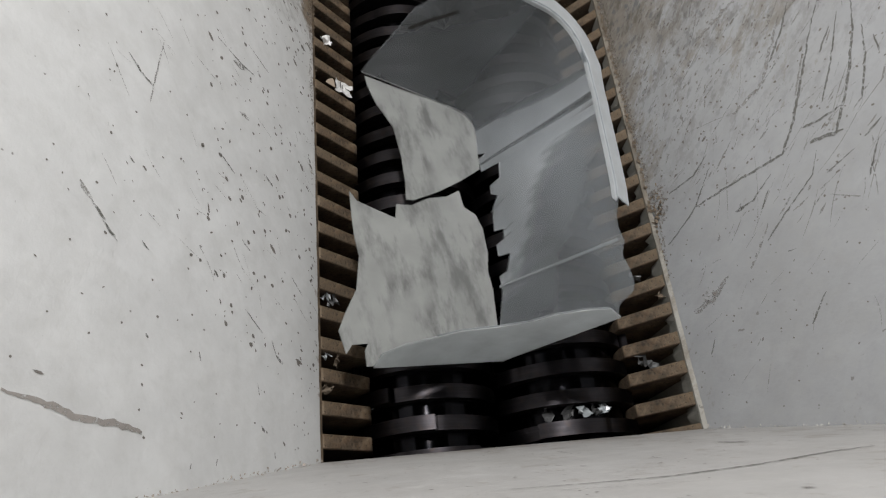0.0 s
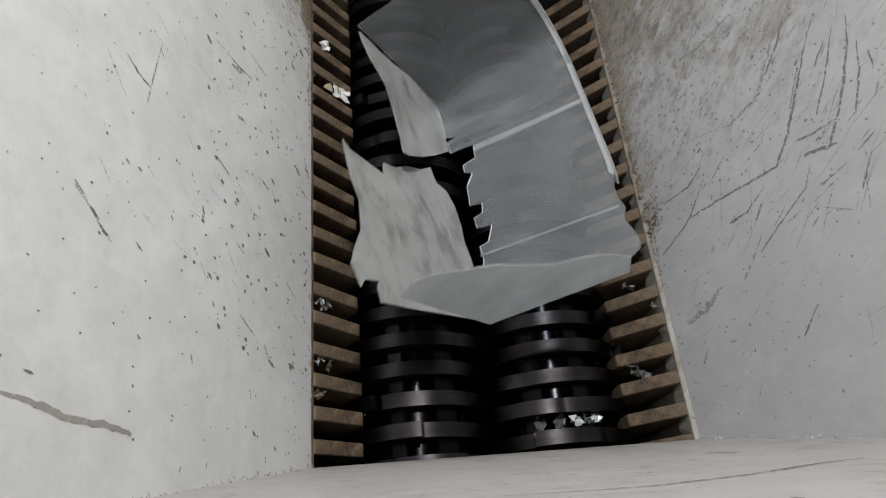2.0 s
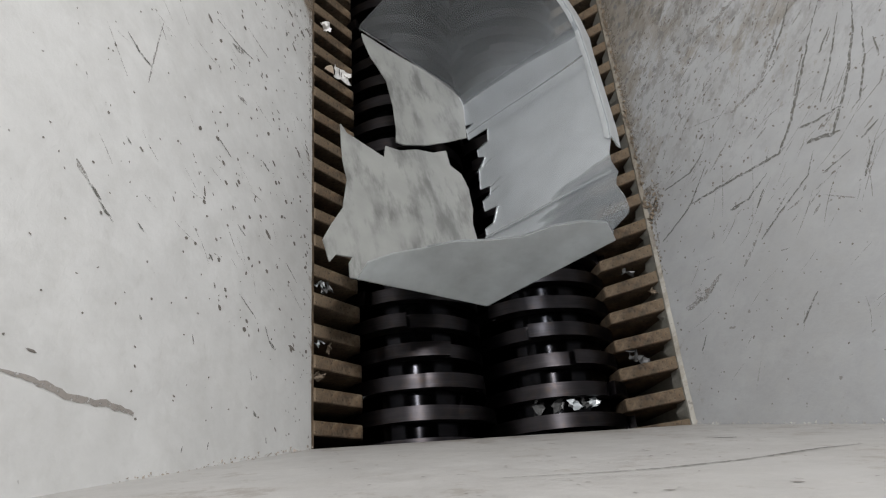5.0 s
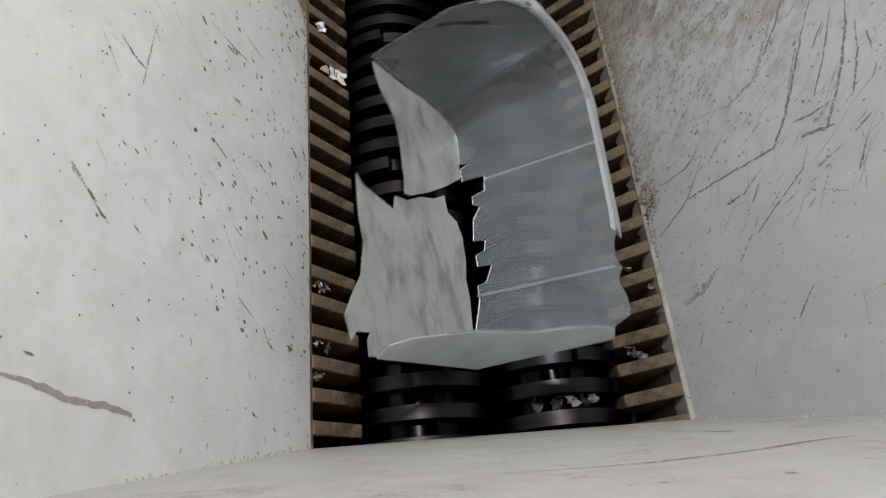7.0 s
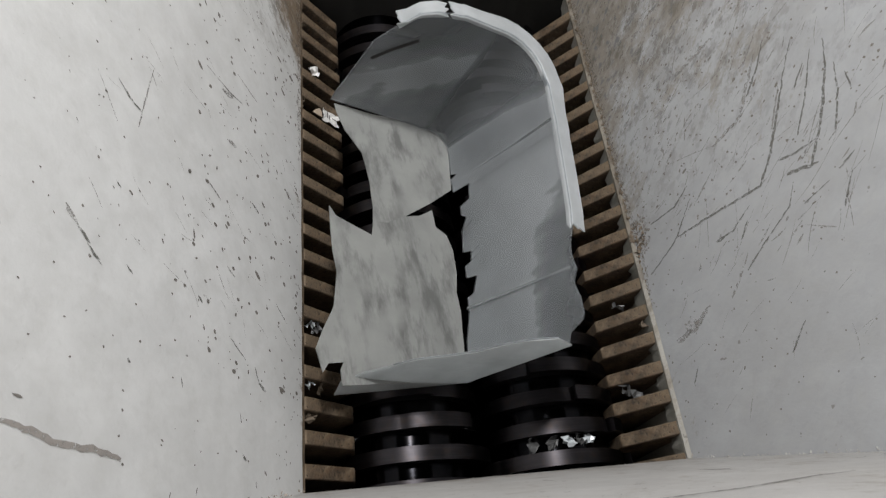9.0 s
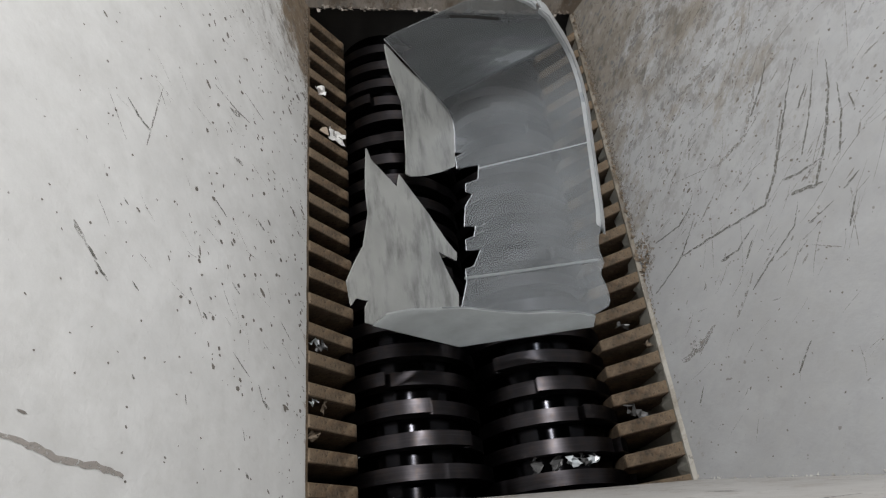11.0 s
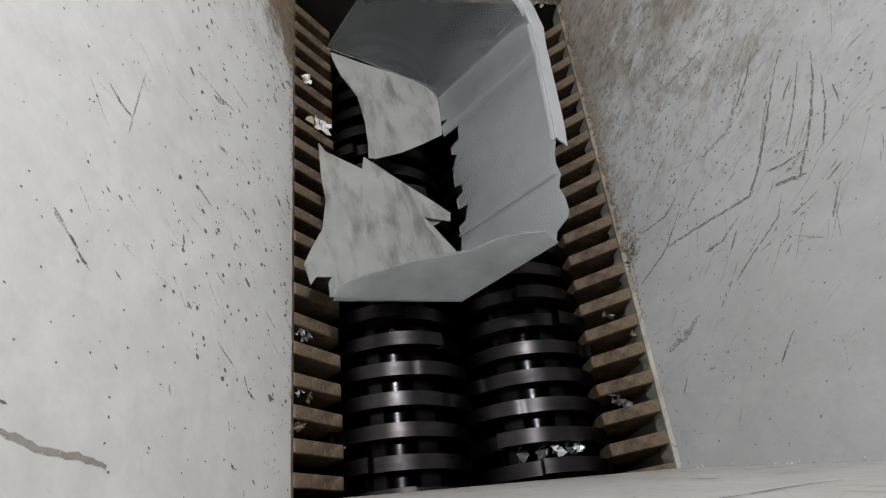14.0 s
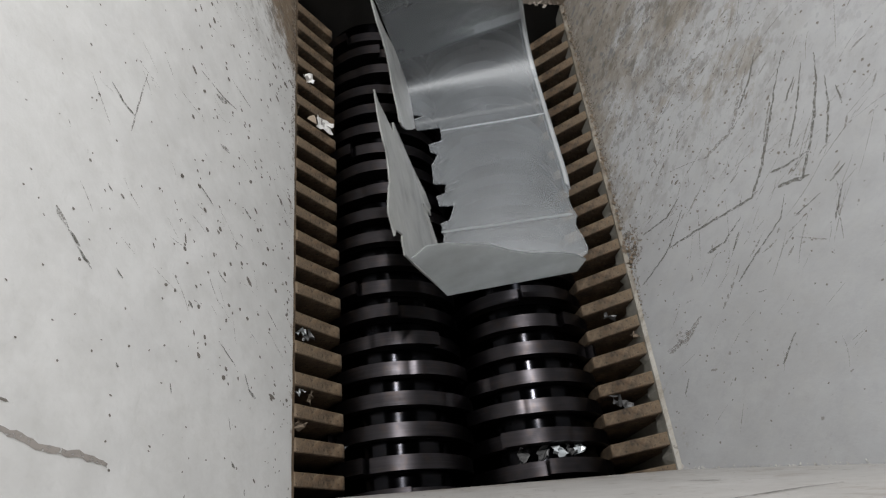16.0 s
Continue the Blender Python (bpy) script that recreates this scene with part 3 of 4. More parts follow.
for i, (width, way) in enumerate((
    (0.0125, [(-0.033, 0.552), (-0.036, 0.519), (-0.042, 0.489), (-0.047, 0.462), (-0.044, 0.427), (-0.050, 0.388)]),
    (0.0110, [(0.214, 0.508), (0.199, 0.491)]),
    (0.0066, [(0.199, 0.491), (0.182, 0.469)]),
    (0.0074, [(0.181, 0.473), (0.164, 0.449)]),
    (0.0060, [(0.436, 0.466), (0.422, 0.446), (0.414, 0.423)]),
    (0.0046, [(0.502, 0.412), (0.386, 0.425)]),
    (0.0025, [(0.423, 0.498), (0.370, 0.458)]),
    (0.0052, [(0.613, 0.304), (0.607, 0.245), (0.611, 0.205)]),
    (0.0170, [(0.595, 0.264), (0.603, 0.234)]),
    (0.0045, [(0.667, 0.224), (0.652, 0.164)]),
    (0.0123, [(0.504, 0.242), (0.506, 0.217)]),
    (0.0047, [(0.394, 0.283), (0.377, 0.248)]),
    (0.0056, [(0.270, 0.225), (0.259, 0.205)]),
    (0.0078, [(0.194, 0.285), (0.187, 0.275)]),
    (0.0047, [(0.128, 0.145), (0.107, 0.133)]),
    (0.0085, [(0.107, 0.133), (0.096, 0.114)]),
    (0.0049, [(0.068, 0.305), (0.055, 0.301)]),
    (0.0039, [(0.181, 0.415), (0.173, 0.403)]),
    (0.0048, [(0.285, 0.447), (0.279, 0.438)]),
    (0.0045, [(0.158, 0.212), (0.133, 0.169)]),
    (0.0041, [(0.260, 0.089), (0.236, 0.054)]),
    (0.0083, [(0.421, 0.167), (0.412, 0.147)]),
    (0.0039, [(0.331, 0.514), (0.323, 0.510)]),
    (0.0060, [(0.066, 0.396), (0.062, 0.391)]),
    (0.0045, [(0.050, 0.179), (0.034, 0.174)]),
    (0.0081, [(-0.011, 0.168), (-0.018, 0.159)]),
    (0.0031, [(-0.076, 0.307), (-0.084, 0.309)]),
    (0.0033, [(-0.066, 0.260), (-0.076, 0.262)]),
    (0.0055, [(-0.044, 0.133), (-0.054, 0.132)]),
)):
    scrape(WEST, width, way, DRIP if i == 0 else SCRAPE_FAINT if width > 0.0095 or i in (5, 6, 9) else SCRAPE, "drip" if i == 0 else "scrape", i)
for i, (width, way) in enumerate((
    (0.0094, [(0.591, 0.406), (0.554, 0.383), (0.461, 0.334), (0.407, 0.305), (0.366, 0.273), (0.365, 0.239), (0.365, 0.179), (0.361, 0.096)]),
    (0.0072, [(0.421, 0.145), (0.361, 0.096), (0.348, 0.078), (0.316, 0.020)]),
    (0.0072, [(0.450, 0.148), (0.424, 0.110), (0.418, 0.050)]),
    (0.0071, [(0.445, 0.199), (0.403, 0.149)]),
    (0.0092, [(0.550, 0.447), (0.504, 0.435), (0.424, 0.401), (0.351, 0.359)]),
    (0.0088, [(0.389, 0.383), (0.387, 0.339), (0.391, 0.315)]),
    (0.0141, [(0.348, 0.369), (0.354, 0.342), (0.359, 0.319)]),
    (0.0055, [(0.340, 0.324), (0.304, 0.305), (0.265, 0.248), (0.232, 0.205)]),
    (0.0089, [(0.262, 0.215), (0.226, 0.188), (0.197, 0.162)]),
    (0.0067, [(0.343, 0.245), (0.314, 0.203), (0.311, 0.167)]),
    (0.0125, [(0.311, 0.185), (0.311, 0.167)]),
    (0.0067, [(0.319, 0.233), (0.290, 0.212)]),
    (0.0043, [(0.310, 0.373), (0.295, 0.327)]),
    (0.0097, [(0.298, 0.339), (0.296, 0.326)]),
    (0.0064, [(0.336, 0.420), (0.320, 0.392)]),
    (0.0053, [(0.308, 0.407), (0.258, 0.378)]),
    (0.0067, [(0.498, 0.446), (0.448, 0.435), (0.379, 0.407)]),
    (0.0069, [(0.532, 0.406), (0.498, 0.380)]),
    (0.0145, [(0.613, 0.343), (0.513, 0.283), (0.492, 0.218)]),
    (0.0179, [(0.714, 0.287), (0.693, 0.195)]),
    (0.0063, [(0.112, 0.264), (0.070, 0.229)]),
    (0.0046, [(0.104, 0.063), (0.076, 0.046)]),
    (0.0227, [(0.202, 0.120), (0.174, 0.079), (0.162, 0.036)]),
    (0.0043, [(0.260, 0.316), (0.232, 0.356)]),
    (0.0084, [(0.627, 0.366), (0.580, 0.337), (0.543, 0.306)]),
    (0.0058, [(0.548, 0.424), (0.470, 0.389), (0.414, 0.357)]),
    (0.0055, [(0.470, 0.454), (0.438, 0.452)]),
    (0.0043, [(0.198, 0.244), (0.199, 0.230)]),
    (0.0069, [(0.522, 0.359), (0.452, 0.324)]),
)):
    scrape(EAST, width, way, SCRAPE_FAINT if width > 0.0142 or i % 5 == 3 else SCRAPE, "scrape", 100 + i)
for i, (width, way) in enumerate((
    (0.0085, [(0.193, 0.613), (0.285, 0.626), (0.335, 0.625), (0.425, 0.604), (0.525, 0.559), (0.582, 0.546)]),
    (0.0015, [(0.144, 0.621), (0.230, 0.647), (0.333, 0.674)]),
    (0.0059, [(0.536, 0.317), (0.549, 0.348), (0.567, 0.350)]),
    (0.0018, [(0.370, 0.736), (0.374, 0.743)]),
    (0.0026, [(0.502, 0.277), (0.548, 0.253)]),
    (0.0034, [(0.344, 0.236), (0.349, 0.275)]),
    (0.0032, [(0.071, 0.430), (0.080, 0.445)]),
    (0.0029, [(0.193, 0.355), (0.207, 0.354)]),
    (0.012, [(0.536, 0.327), (0.556, 0.368)]),
    (0.007, [(0.359, 0.749), (0.365, 0.756)]),
    (0.006, [(0.273, 0.743), (0.28, 0.746)]),
    (0.007, [(0.283, 0.439), (0.288, 0.447)]),
    (0.007, [(0.299, 0.476), (0.306, 0.477)]),
    (0.005, [(0.418, 0.754), (0.42, 0.756)]),
    (0.006, [(0.252, 0.743), (0.254, 0.746)]),
    (0.007, [(0.382, 0.46), (0.397, 0.461)]),
)):
    scrape(SOUTH, width, way, SCRAPE_FAINT if i in (1, 4) else SCRAPE if i in (0, 8) else CHIP, "scrape", 200 + i)
# grime in the corners and along the lower edges
for i, (wall, width, way) in enumerate((
    (EAST, 0.03, [(0.28, 0.009), (0.7, 0.010), (1.15, 0.010)]),
    (EAST, 0.07, [(0.37, 0.018), (0.41, 0.022), (0.45, 0.016)]),
    (EAST, 0.05, [(0.17, 0.06), (0.19, 0.085)]),
    (WEST, 0.03, [(0.62, 0.009), (1.15, 0.010)]),
)):
    scrape(wall, width, way, GRIME, "grime_stain", 300 + i)
chips(WEST, 290, (-0.06, 0.9), (0.01, 0.55), 0.0032, -2.2, CHIP, 1)
chips(WEST, 160, (0.1, 0.95), (0.02, 0.34), 0.0068, -2.2, CHIP, 2)
chips(EAST, 260, (-0.05, 1.1), (0.01, 0.5), 0.0032, 0.9, CHIP, 3)
chips(SOUTH, 150, (0.0, 0.85), (0.03, 0.8), 0.0036, 0.1, CHIP, 4)


def fine_scratches(wall, count, a_range, h_range, slant, length, width, seed):
    """Hairline scratches that run much the same way, in one mesh."""
    rng = random.Random(seed)
    bm = bmesh.new()
    for _ in range(count):
        a, h, t = rng.uniform(*a_range), rng.uniform(*h_range), slant + rng.gauss(0, 0.3)
        bend, w, n = rng.gauss(0, 0.12), width * rng.uniform(0.4, 1.0), 7
        step = length * rng.uniform(0.25, 1.0) / n
        row = []
        for i in range(n + 1):
            k = w * math.sin(math.pi * (i + 0.4) / (n + 0.8)) * rng.uniform(0.6, 1.0)
            row.append([bm.verts.new(on_plate(wall, a - math.sin(t) * q, h + math.cos(t) * q, 0.0005)) for q in (-k, k)])
            a, h, t = a + math.cos(t) * step, max(0.004, h + math.sin(t) * step), t + bend * 0.3
        for p, q in zip(row, row[1:]):
            bm.faces.new((p[0], q[0], q[1], p[1]))
    tagged(part("hairline_scratches", bm, SCRAPE_FAINT, wall, "fine grey scratches in the paint"), kind="stuff")


fine_scratches(EAST, 95, (0.20, 0.95), (0.08, 0.55), 0.75, 0.14, 0.0011, 11)
chips(EAST, 520, (0.35, 1.15), (0.01, 0.65), 0.0045, 0.95, CHIP, 5)
fine_scratches(EAST, 120, (0.22, 0.98), (0.06, 0.54), 0.8, 0.035, 0.0026, 14)
fine_scratches(EAST, 60, (-0.02, 0.45), (0.03, 0.45), 0.9, 0.06, 0.0009, 12)
fine_scratches(WEST, 60, (0.2, 0.95), (0.02, 0.5), -2.1, 0.06, 0.0009, 13)


# ---------------------------------------------------------------- edge strips of the mouth
def edge_strip(name, x0, x1, z0, z1, material, label):
    bm = bmesh.new()
    n = 60
    ins, outs = [], []
    rng = random.Random(int(1000 * x0))
    for i in range(n + 1):
        y = YN + (YF - YN) * i / n
        j = rng.uniform(-0.0006, 0.0006)
        ins.append([Vector((x0 + j, y, z0)), Vector((x1 + j, y, z1))])
        outs.append([Vector((x0 + j, y, z0 - 0.006)), Vector((x1 + j, y, z1 - 0.006))])
    tagged(part(name, sheet(ins, outs), material), label, "trim", kind="structure")


edge_strip("trim_east", XR - 0.0065, XR + 0.0005, -0.002, 0.0035, WORN_EDGE, "bare worn steel edge strip along the mouth")
edge_strip("trim_west", -0.0005, 0.003, 0.003, -0.003, RUST, "thin rusty steel edge strip along the mouth")


def ledge():
    """Flame-cut lip of the side plate that shows between the fingers, uneven along its lower edge."""
    rng = random.Random(31)
    ins, outs = [], []
    n = 80
    for i in range(n + 1):
        y = YN + (YF - YN) * i / n
        low = -0.048 + rng.uniform(-0.010, 0.010)
        ins.append([Vector((XR - 0.006, y, -0.009)), Vector((XR - 0.004 + rng.uniform(-0.002, 0.002), y, low))])
        outs.append([p + Vector((0.016, 0, 0)) for p in ins[-1]])
    tagged(part("trim_chamber_east", sheet(ins, outs), SIDE_PLATE), "bare pale lip of the chamber's side plate", "trim", kind="structure")


ledge()


# ---------------------------------------------------------------- dirt along the joints
def crumbs(name, a, b, count, size, spread, material, label, seed):
    """Dirt and flakes strewn along a line, in one mesh."""
    rng = random.Random(seed)
    a, b = Vector(a), Vector(b)
    verts, faces = [], []
    for _ in range(count):
        c = a.lerp(b, rng.random()) + Vector([rng.gauss(0, q) for q in spread])
        r = size * rng.uniform(0.3, 1.0)
        n = len(verts)
        verts += [c + Vector((rng.uniform(-1, 1), rng.uniform(-1, 1), rng.uniform(-0.5, 0.5))) * r for _ in range(5)]
        faces += [(n, n + 1, n + 2), (n, n + 2, n + 3), (n, n + 3, n + 1), (n + 1, n + 2, n + 4), (n + 2, n + 3, n + 4), (n + 3, n + 1, n + 4)]
    me = bpy.data.meshes.new(name)
    me.from_pydata(verts, [], faces)
    me.materials.append(material)
    tagged(new(name, me), label, "dirt", kind="stuff")


crumbs("dirt_crumbs", (XR + 0.003, 0.25, 0.005), (XR + 0.003, YF, 0.005), 420, 0.0065, (0.003, 0, 0.002), RUBBLE, "brown dirt packed along the edge of the plate", 1)
crumbs("dirt_crumbs", (XR + 0.004, 0.36, 0.008), (XR + 0.012, 0.44, 0.024), 90, 0.006, (0.004, 0.012, 0.006), RUBBLE, "brown dirt packed along the edge of the plate", 2)
crumbs("paint_flakes", (0.02, YF - 0.002, 0.004), (XR, YF - 0.002, 0.004), 160, 0.009, (0, 0.002, 0.003), WALL_END, "flaking paint along the end plate's lower edge", 3)
crumbs("paint_flakes", (XR, YN + 0.001, 0.0), (XR + 0.30 * SIDE, YN - 0.30 * END, 0.30), 130, 0.004, (0.001, 0.002, 0.001), WALL_END, "rough weld and flaking paint in the corner", 4)
crumbs("dirt_crumbs", (0.0, YN + 0.002, 0.002), (-0.42 * SIDE, YN - 0.42 * END, 0.42), 160, 0.0035, (0.003, 0.002, 0.003), SEAM, "grimy weld seam in the corner", 5)
crumbs("dirt_crumbs", (0.004, 0.70, 0.004), (0.004, YF, 0.004), 140, 0.003, (0.002, 0, 0.003), RUBBLE, "brown dirt along the rusty edge", 6)


# ---------------------------------------------------------------- scraps
def crumple(name, m, size, material, label, category, seed):
    """A torn scrap of film, folded and creased."""
    rng = random.Random(seed)
    nx, ny = 6, 5
    ins, outs = [], []
    for i in range(nx):
        row = []
        for j in range(ny):
            u, w = 2 * i / (nx - 1) - 1, 2 * j / (ny - 1) - 1
            rim = 0.35 if abs(u) == 1 or abs(w) == 1 else 0.12
            row.append(Vector((size[0] * (u + rng.uniform(-rim, rim)), size[1] * (w * (1 - 0.3 * u * u) + rng.uniform(-rim, rim)),
                               size[2] * (rng.uniform(-1, 1) + 0.9 * math.sin(3 * u + seed) * w))))
        ins.append(row)
        outs.append([p - Vector((0, 0, 0.0009)) for p in row])
    ob = part(name, sheet(ins, outs), material)
    ob.matrix_world = m
    return tagged(ob, label, category)


def comb_z(x):
    return -COMB_SLOPE * x + 0.004


crumple("plastic_scrap", pose(0.030, 0.905, comb_z(0.030) + 0.006, 0, 45, 0), (0.012, 0.011, 0.006), WHITE_BIT, "small white plastic scrap on a rusty finger", "scrap", 1)


def label_scrap():
    ob = thing("torn_label", "torn cream paper label with a dark border lying on the fingers", "paper label", pose(0.062, 0.795, comb_z(0.062) + 0.007, 8, 47, 6))
    ins, outs = [], []
    rng = random.Random(9)
    for i in range(7):
        row = []
        for j in range(5):
            u, w = i / 3 - 1, j / 2 - 1
            rim = 0.2 if abs(u) == 1 or abs(w) == 1 else 0.05
            row.append(Vector((0.026 * (u + rng.uniform(-rim, rim)), 0.015 * (w + rng.uniform(-rim, rim)), 0.003 * rng.uniform(-1, 1) + 0.003 * u * u)))
        ins.append(row)
        outs.append([p - Vector((0, 0, 0.0012)) for p in row])
    part("paper", sheet(ins, outs), WHITE_BIT, ob)
    for x0, y0, x1, y1 in ((-0.013, -0.008, -0.010, 0.007), (-0.006, -0.009, -0.004, 0.002), (0.004, -0.004, 0.018, -0.002)):
        bm = bmesh.new()
        slab(bm, [(x0, y0, 0.0045), (x1, y0, 0.0045), (x1, y1, 0.0045), (x0, y1, 0.0045)], (0, 0, 0.0006))
        part("printed_bar", bm, SCRAPE, ob, "dark printed bar")
    bm = bmesh.new()
    slab(bm, [(-0.052, -0.008, -0.003), (-0.041, -0.013, 0.001), (-0.026, -0.012, 0), (-0.028, 0.004, 0), (-0.036, 0.007, 0.002), (-0.046, 0.001, -0.001)], (0, 0, 0.002))
    part("torn_end", bm, LABEL_PAPER, ob, "brownish torn end")


label_scrap()
for i, (x, y, z, sx, sy, sz, mat, what) in enumerate((
        (0.505, 0.018, -0.085, 0.015, 0.010, 0.008, FOIL, "white"), (0.545, 0.020, -0.092, 0.014, 0.010, 0.008, FOIL, "white"), (0.470, 0.016, -0.086, 0.018, 0.009, 0.007, DULL_FILM, "dirty grey"),
        (0.430, 0.016, -0.096, 0.017, 0.009, 0.007, DULL_FILM, "dirty grey"), (0.525, 0.021, -0.086, 0.010, 0.008, 0.006, DULL_FILM, "dirty grey"),
        (0.652, 0.104, -0.075, 0.022, 0.010, 0.008, DULL_FILM, "dirty grey"), (0.640, 0.102, -0.078, 0.009, 0.007, 0.006, DULL_FILM, "dirty grey"),
        (0.012, 0.268, -0.040, 0.008, 0.007, 0.005, FOIL, "white"), (0.024, 0.262, -0.050, 0.010, 0.010, 0.007, DULL_FILM, "dirty grey"),
        (0.010, 0.148, -0.035, 0.006, 0.007, 0.005, FOIL, "white"), (0.030, 0.146, -0.055, 0.014, 0.009, 0.006, RUBBLE, "brown"),
        (0.012, 0.088, -0.030, 0.010, 0.012, 0.006, RUBBLE, "brown"), (0.098, 0.066, -0.120, 0.006, 0.006, 0.006, FOIL, "white"), (0.690, 0.225, -0.030, 0.008, 0.009, 0.007, RUBBLE, "brown"),
        (0.660, 0.285, -0.070, 0.014, 0.008, 0.006, DULL_FILM, "dirty grey"))):
    crumple("film_scrap", pose(x, y, z, 10 * i, 15, 25 * i), (sx, sy, sz), mat, what + " shredded film scrap caught between the fingers", "scrap", 40 + i)


# ---------------------------------------------------------------- what moves
def motions():
    for ob, x, speed, phase in ((ROTOR_W, 0.35 - AXIS_A, 88.1, 1.4), (ROTOR_E, 0.35 + AXIS_A, -88.5, 146.0)):
        walk(ob, [(0.5 * i, pose(x, 0, AXIS_Z, 0, phase + speed * 0.5 * i, 0)) for i in range(33)])
    walk(TUB, [(t, pose(x, y, z, a, b, c)) for t, x, y, z, a, b, c in TUB_PATH])
    for ob, (y0, z0), (y1, z1), most in ((TORN_CORNER, (0.312, 0.225), (0.215, 0.009), 158), (TORN_TAB, (0.19, 0.08), (0.118, 0.003), 150)):
        a, b = (Vector((-0.075 * z * 0.935, 0.953 * y, 0.95 * z)) for y, z in ((y0, z0), (y1, z1)))
        rows = []
        for t, f in ((0.0, 0.0), (9.6, 0.0), (10.4, 0.35), (11.2, 0.8), (11.8, 1.0), (16.0, 1.0)):
            rows.append((t, Matrix.Translation(a) @ Matrix.Rotation(radians(-most * f), 4, b - a) @ Matrix.Translation(-a)))
        walk(ob, rows)
    fold = Vector((0.29 * 0.935, 0, -0.13 * 0.29 * 0.95))
    walk(END_PANEL, [(t, Matrix.Rotation(radians(-a), 4, fold)) for t, a in ((0.0, 0), (0.1, 0), (0.2, 62), (0.3, 80), (0.4, 30), (0.5, 0), (9.3, 0), (9.4, 74), (9.5, 84), (9.6, 20), (9.7, 0), (15.4, 0), (15.5, 12), (15.6, 0), (16.0, 0))])
    walk(FLAP, [(t, pose(0, 0, 0, 0, a, b)) for t, a, b in FLAP_PATH])


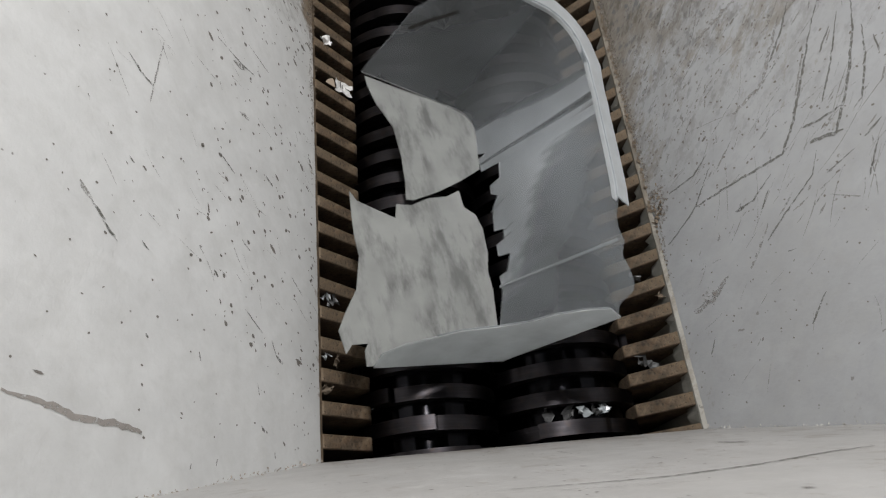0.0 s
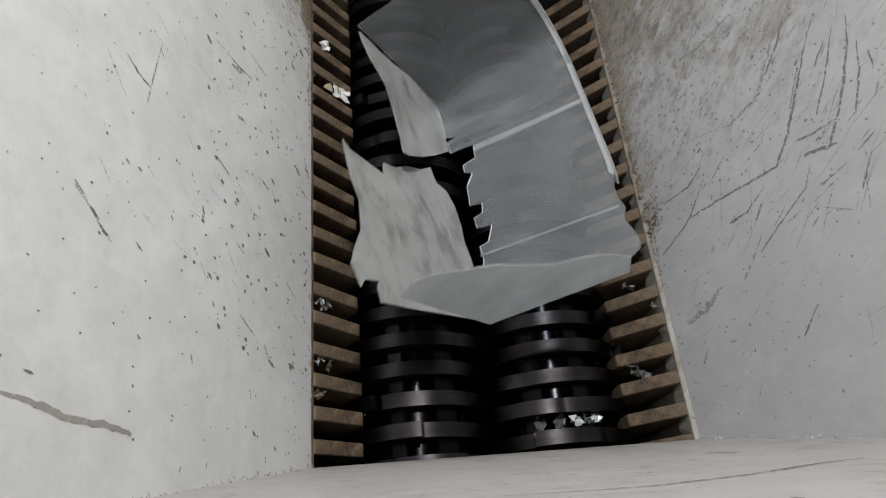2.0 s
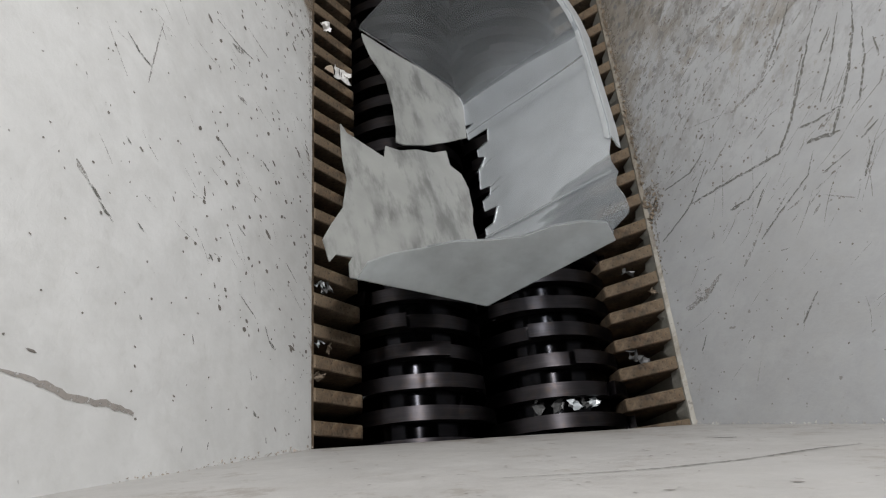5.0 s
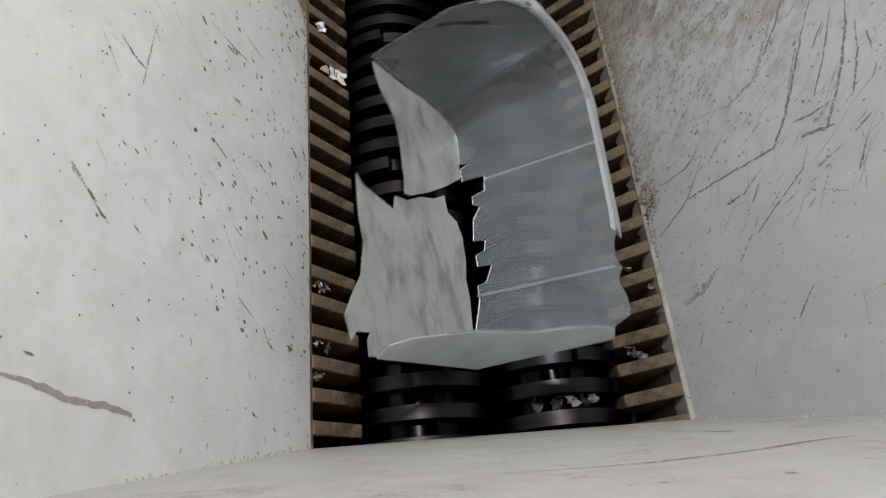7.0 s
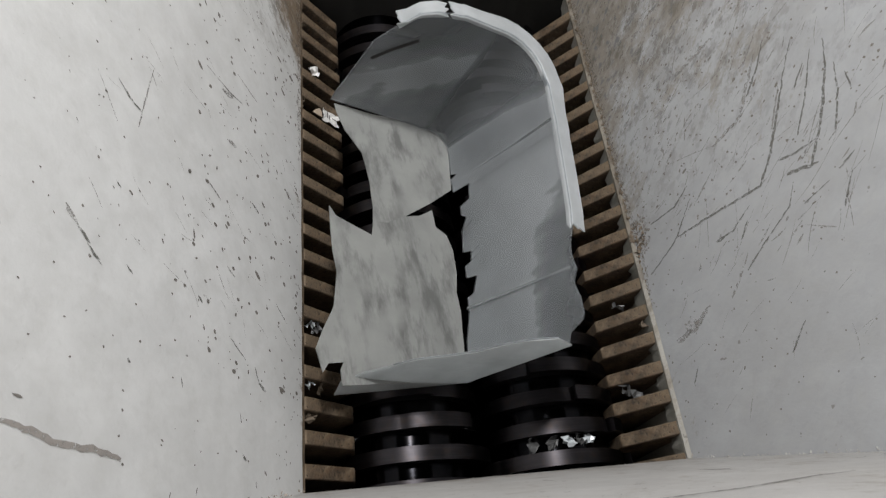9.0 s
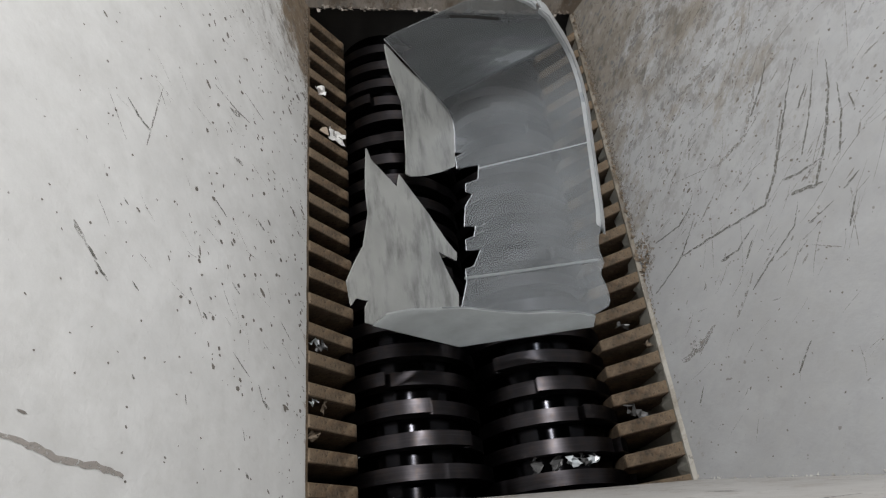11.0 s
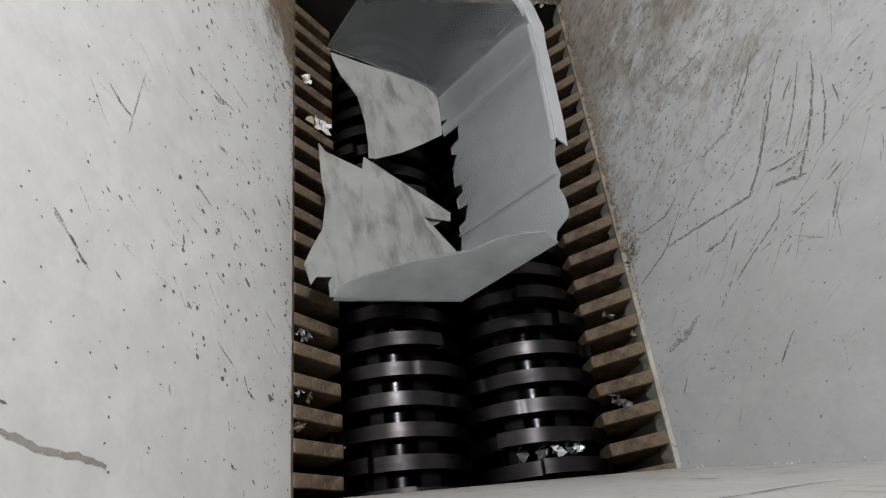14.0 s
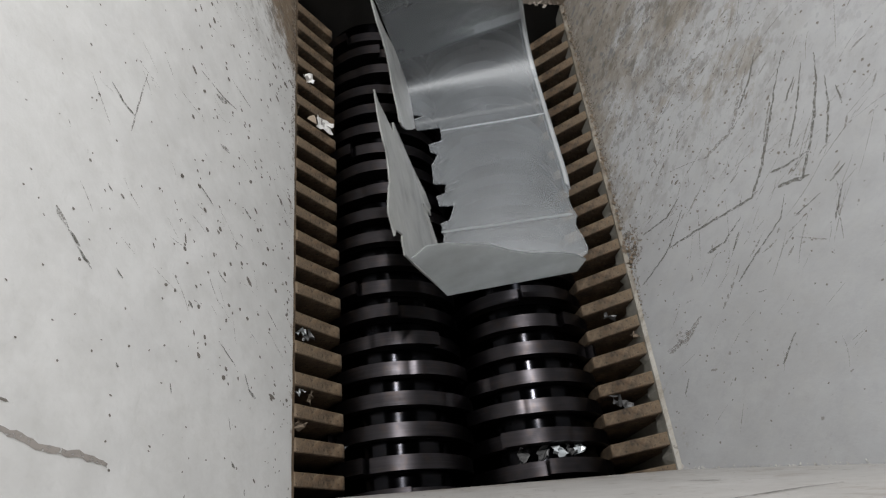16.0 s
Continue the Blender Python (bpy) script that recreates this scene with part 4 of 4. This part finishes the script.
TUB_PATH = [
    (0, 0.346, 0.121, -0.043, -3.2, -61.4, 1.2),
    (0.2, 0.323, 0.107, 0.021, -2.9, -37.3, 2.0),
    (0.3, 0.301, 0.171, 0.055, -3.9, -14.1, 0.3),
    (0.4, 0.205, 0.215, -0.010, -2.5, -12.0, -9.0),
    (0.5, 0.190, 0.215, 0.030, -5.5, -17.0, -8.5),
    (0.7, 0.235, 0.218, -0.045, 1.5, -13.0, -8.5),
    (0.8, 0.262, 0.216, -0.060, 4.0, -12.0, -7.5),
    (0.9, 0.288, 0.213, -0.073, 6.0, -20.0, -6.4),
    (1, 0.309, 0.211, -0.082, 7.8, -32.6, -5.5),
    (1.5, 0.335, 0.184, -0.046, -5.1, -52.5, 3.8),
    (2, 0.332, 0.190, 0.018, -11.0, -38.4, 10.9),
    (2.2, 0.323, 0.203, 0.004, -12.5, -30.7, 2.7),
    (2.5, 0.331, 0.216, -0.036, -4.4, -31.3, 0.3),
    (2.7, 0.314, 0.271, -0.011, -15.8, -54.4, 6.0),
    (3, 0.322, 0.271, -0.004, -7.8, -37.7, 0.8),
    (5.5, 0.321, 0.144, 0.053, -23.8, -56.3, 17.7),
    (6, 0.340, 0.114, -0.025, -2.8, -53.5, 0.8),
    (6.2, 0.325, 0.130, -0.040, -4.5, -66.0, -2.0),
    (6.5, 0.315, 0.119, -0.076, 4.8, -58.4, -8.2),
    (6.7, 0.295, 0.117, -0.016, -4.1, -38.0, -2.8),
    (7, 0.313, 0.089, -0.058, -4.9, -43.0, 1.1),
    (7.2, 0.347, 0.109, 0.015, -14.9, -62.8, 18.1),
    (7.5, 0.389, 0.125, 0.012, -8.2, -68.6, 9.7),
    (7.7, 0.317, 0.126, 0.043, -15.1, -45.9, 9.7),
    (8, 0.351, 0.135, -0.065, -0.7, -48.5, 0.8),
    (8.2, 0.325, 0.114, -0.008, -8.0, -55.0, 4.6),
    (8.5, 0.308, 0.124, -0.044, -2.1, -47.3, -3.3),
    (8.7, 0.311, 0.120, -0.020, -2.9, -37.5, -1.1),
    (9, 0.316, 0.147, -0.074, 6.0, -66.2, -7.4),
    (9.3, 0.312, 0.139, -0.044, -1.5, -38.2, -0.3),
    (9.4, 0.318, 0.165, 0.050, -9.0, -47.0, -2.0),
    (9.5, 0.274, 0.185, 0.212, -26.5, -27.8, 1.2),
    (9.6, 0.289, 0.191, 0.055, -11.5, -30.5, 4.2),
    (9.7, 0.326, 0.174, -0.044, -4.1, -44.6, 2.1),
    (12, 0.287, 0.314, -0.066, 3.2, -33.3, -6.8),
    (12.2, 0.298, 0.310, -0.050, -2.0, -43.0, -1.5),
    (12.5, 0.312, 0.312, -0.035, -4.2, -44.2, 0.7),
    (12.7, 0.332, 0.323, -0.001, -4.7, -22.4, 9.3),
    (13, 0.361, 0.310, -0.065, 0.9, -52.2, -1.1),
    (13.2, 0.335, 0.333, 0.002, -13.1, -46.7, 6.8),
    (13.5, 0.319, 0.299, -0.033, -1.7, -46.5, -2.0),
    (13.7, 0.331, 0.322, -0.025, -0.5, -33.4, -2.6),
    (14, 0.339, 0.324, -0.039, -3.8, -67.2, 2.4),
    (14.5, 0.313, 0.314, -0.035, -4.4, -44.0, 1.7),
    (15, 0.343, 0.324, -0.049, -1.4, -45.1, 0.7),
    (15.2, 0.338, 0.357, 0.001, -11.1, -39.6, 4.4),
    (15.4, 0.347, 0.334, -0.045, -0.6, -46.0, 1.4),
    (15.5, 0.346, 0.305, 0.040, -7.6, -42.9, 7.8),
    (15.6, 0.340, 0.347, -0.045, 0.4, -24.0, 3.8),
    (16, 0.308, 0.342, -0.047, -0.3, -19.8, 4.1),
]
FLAP_PATH = [
    (0, 0, 0),
    (0.1, 0, 0),
    (0.2, 42, 0),
    (0.3, 14, 0),
    (0.4, 0, 0),
    (0.5, -10, 4),
    (0.7, -3, 0),
    (1, 0, -2),
    (1.5, 0, 2),
    (1.8, 0, 0),
    (2, -5, 2),
    (2.2, 0, 0),
    (2.5, 1, 0),
    (3, 0, 4),
    (5.5, 0, 0),
    (6, -8, 8),
    (6.5, 0, -1),
    (7, 0, 0),
    (7.5, -3, 6),
    (8, -1, 2),
    (8.5, 1, 0),
    (9, 12, 0),
    (9.3, 0, 0),
    (9.4, 40, 0),
    (9.5, 20, 0),
    (9.6, 4, 0),
    (9.7, 0, 0),
    (12, 0, -2),
    (12.5, 0, 0),
    (13, -1, 2),
    (13.5, 1, -2),
    (14, 3, -2),
    (14.5, 0, 0),
    (15.4, 0, 0),
    (15.5, 18, 0),
    (15.6, 3, 0),
    (16, 0, 0),
]

motions()
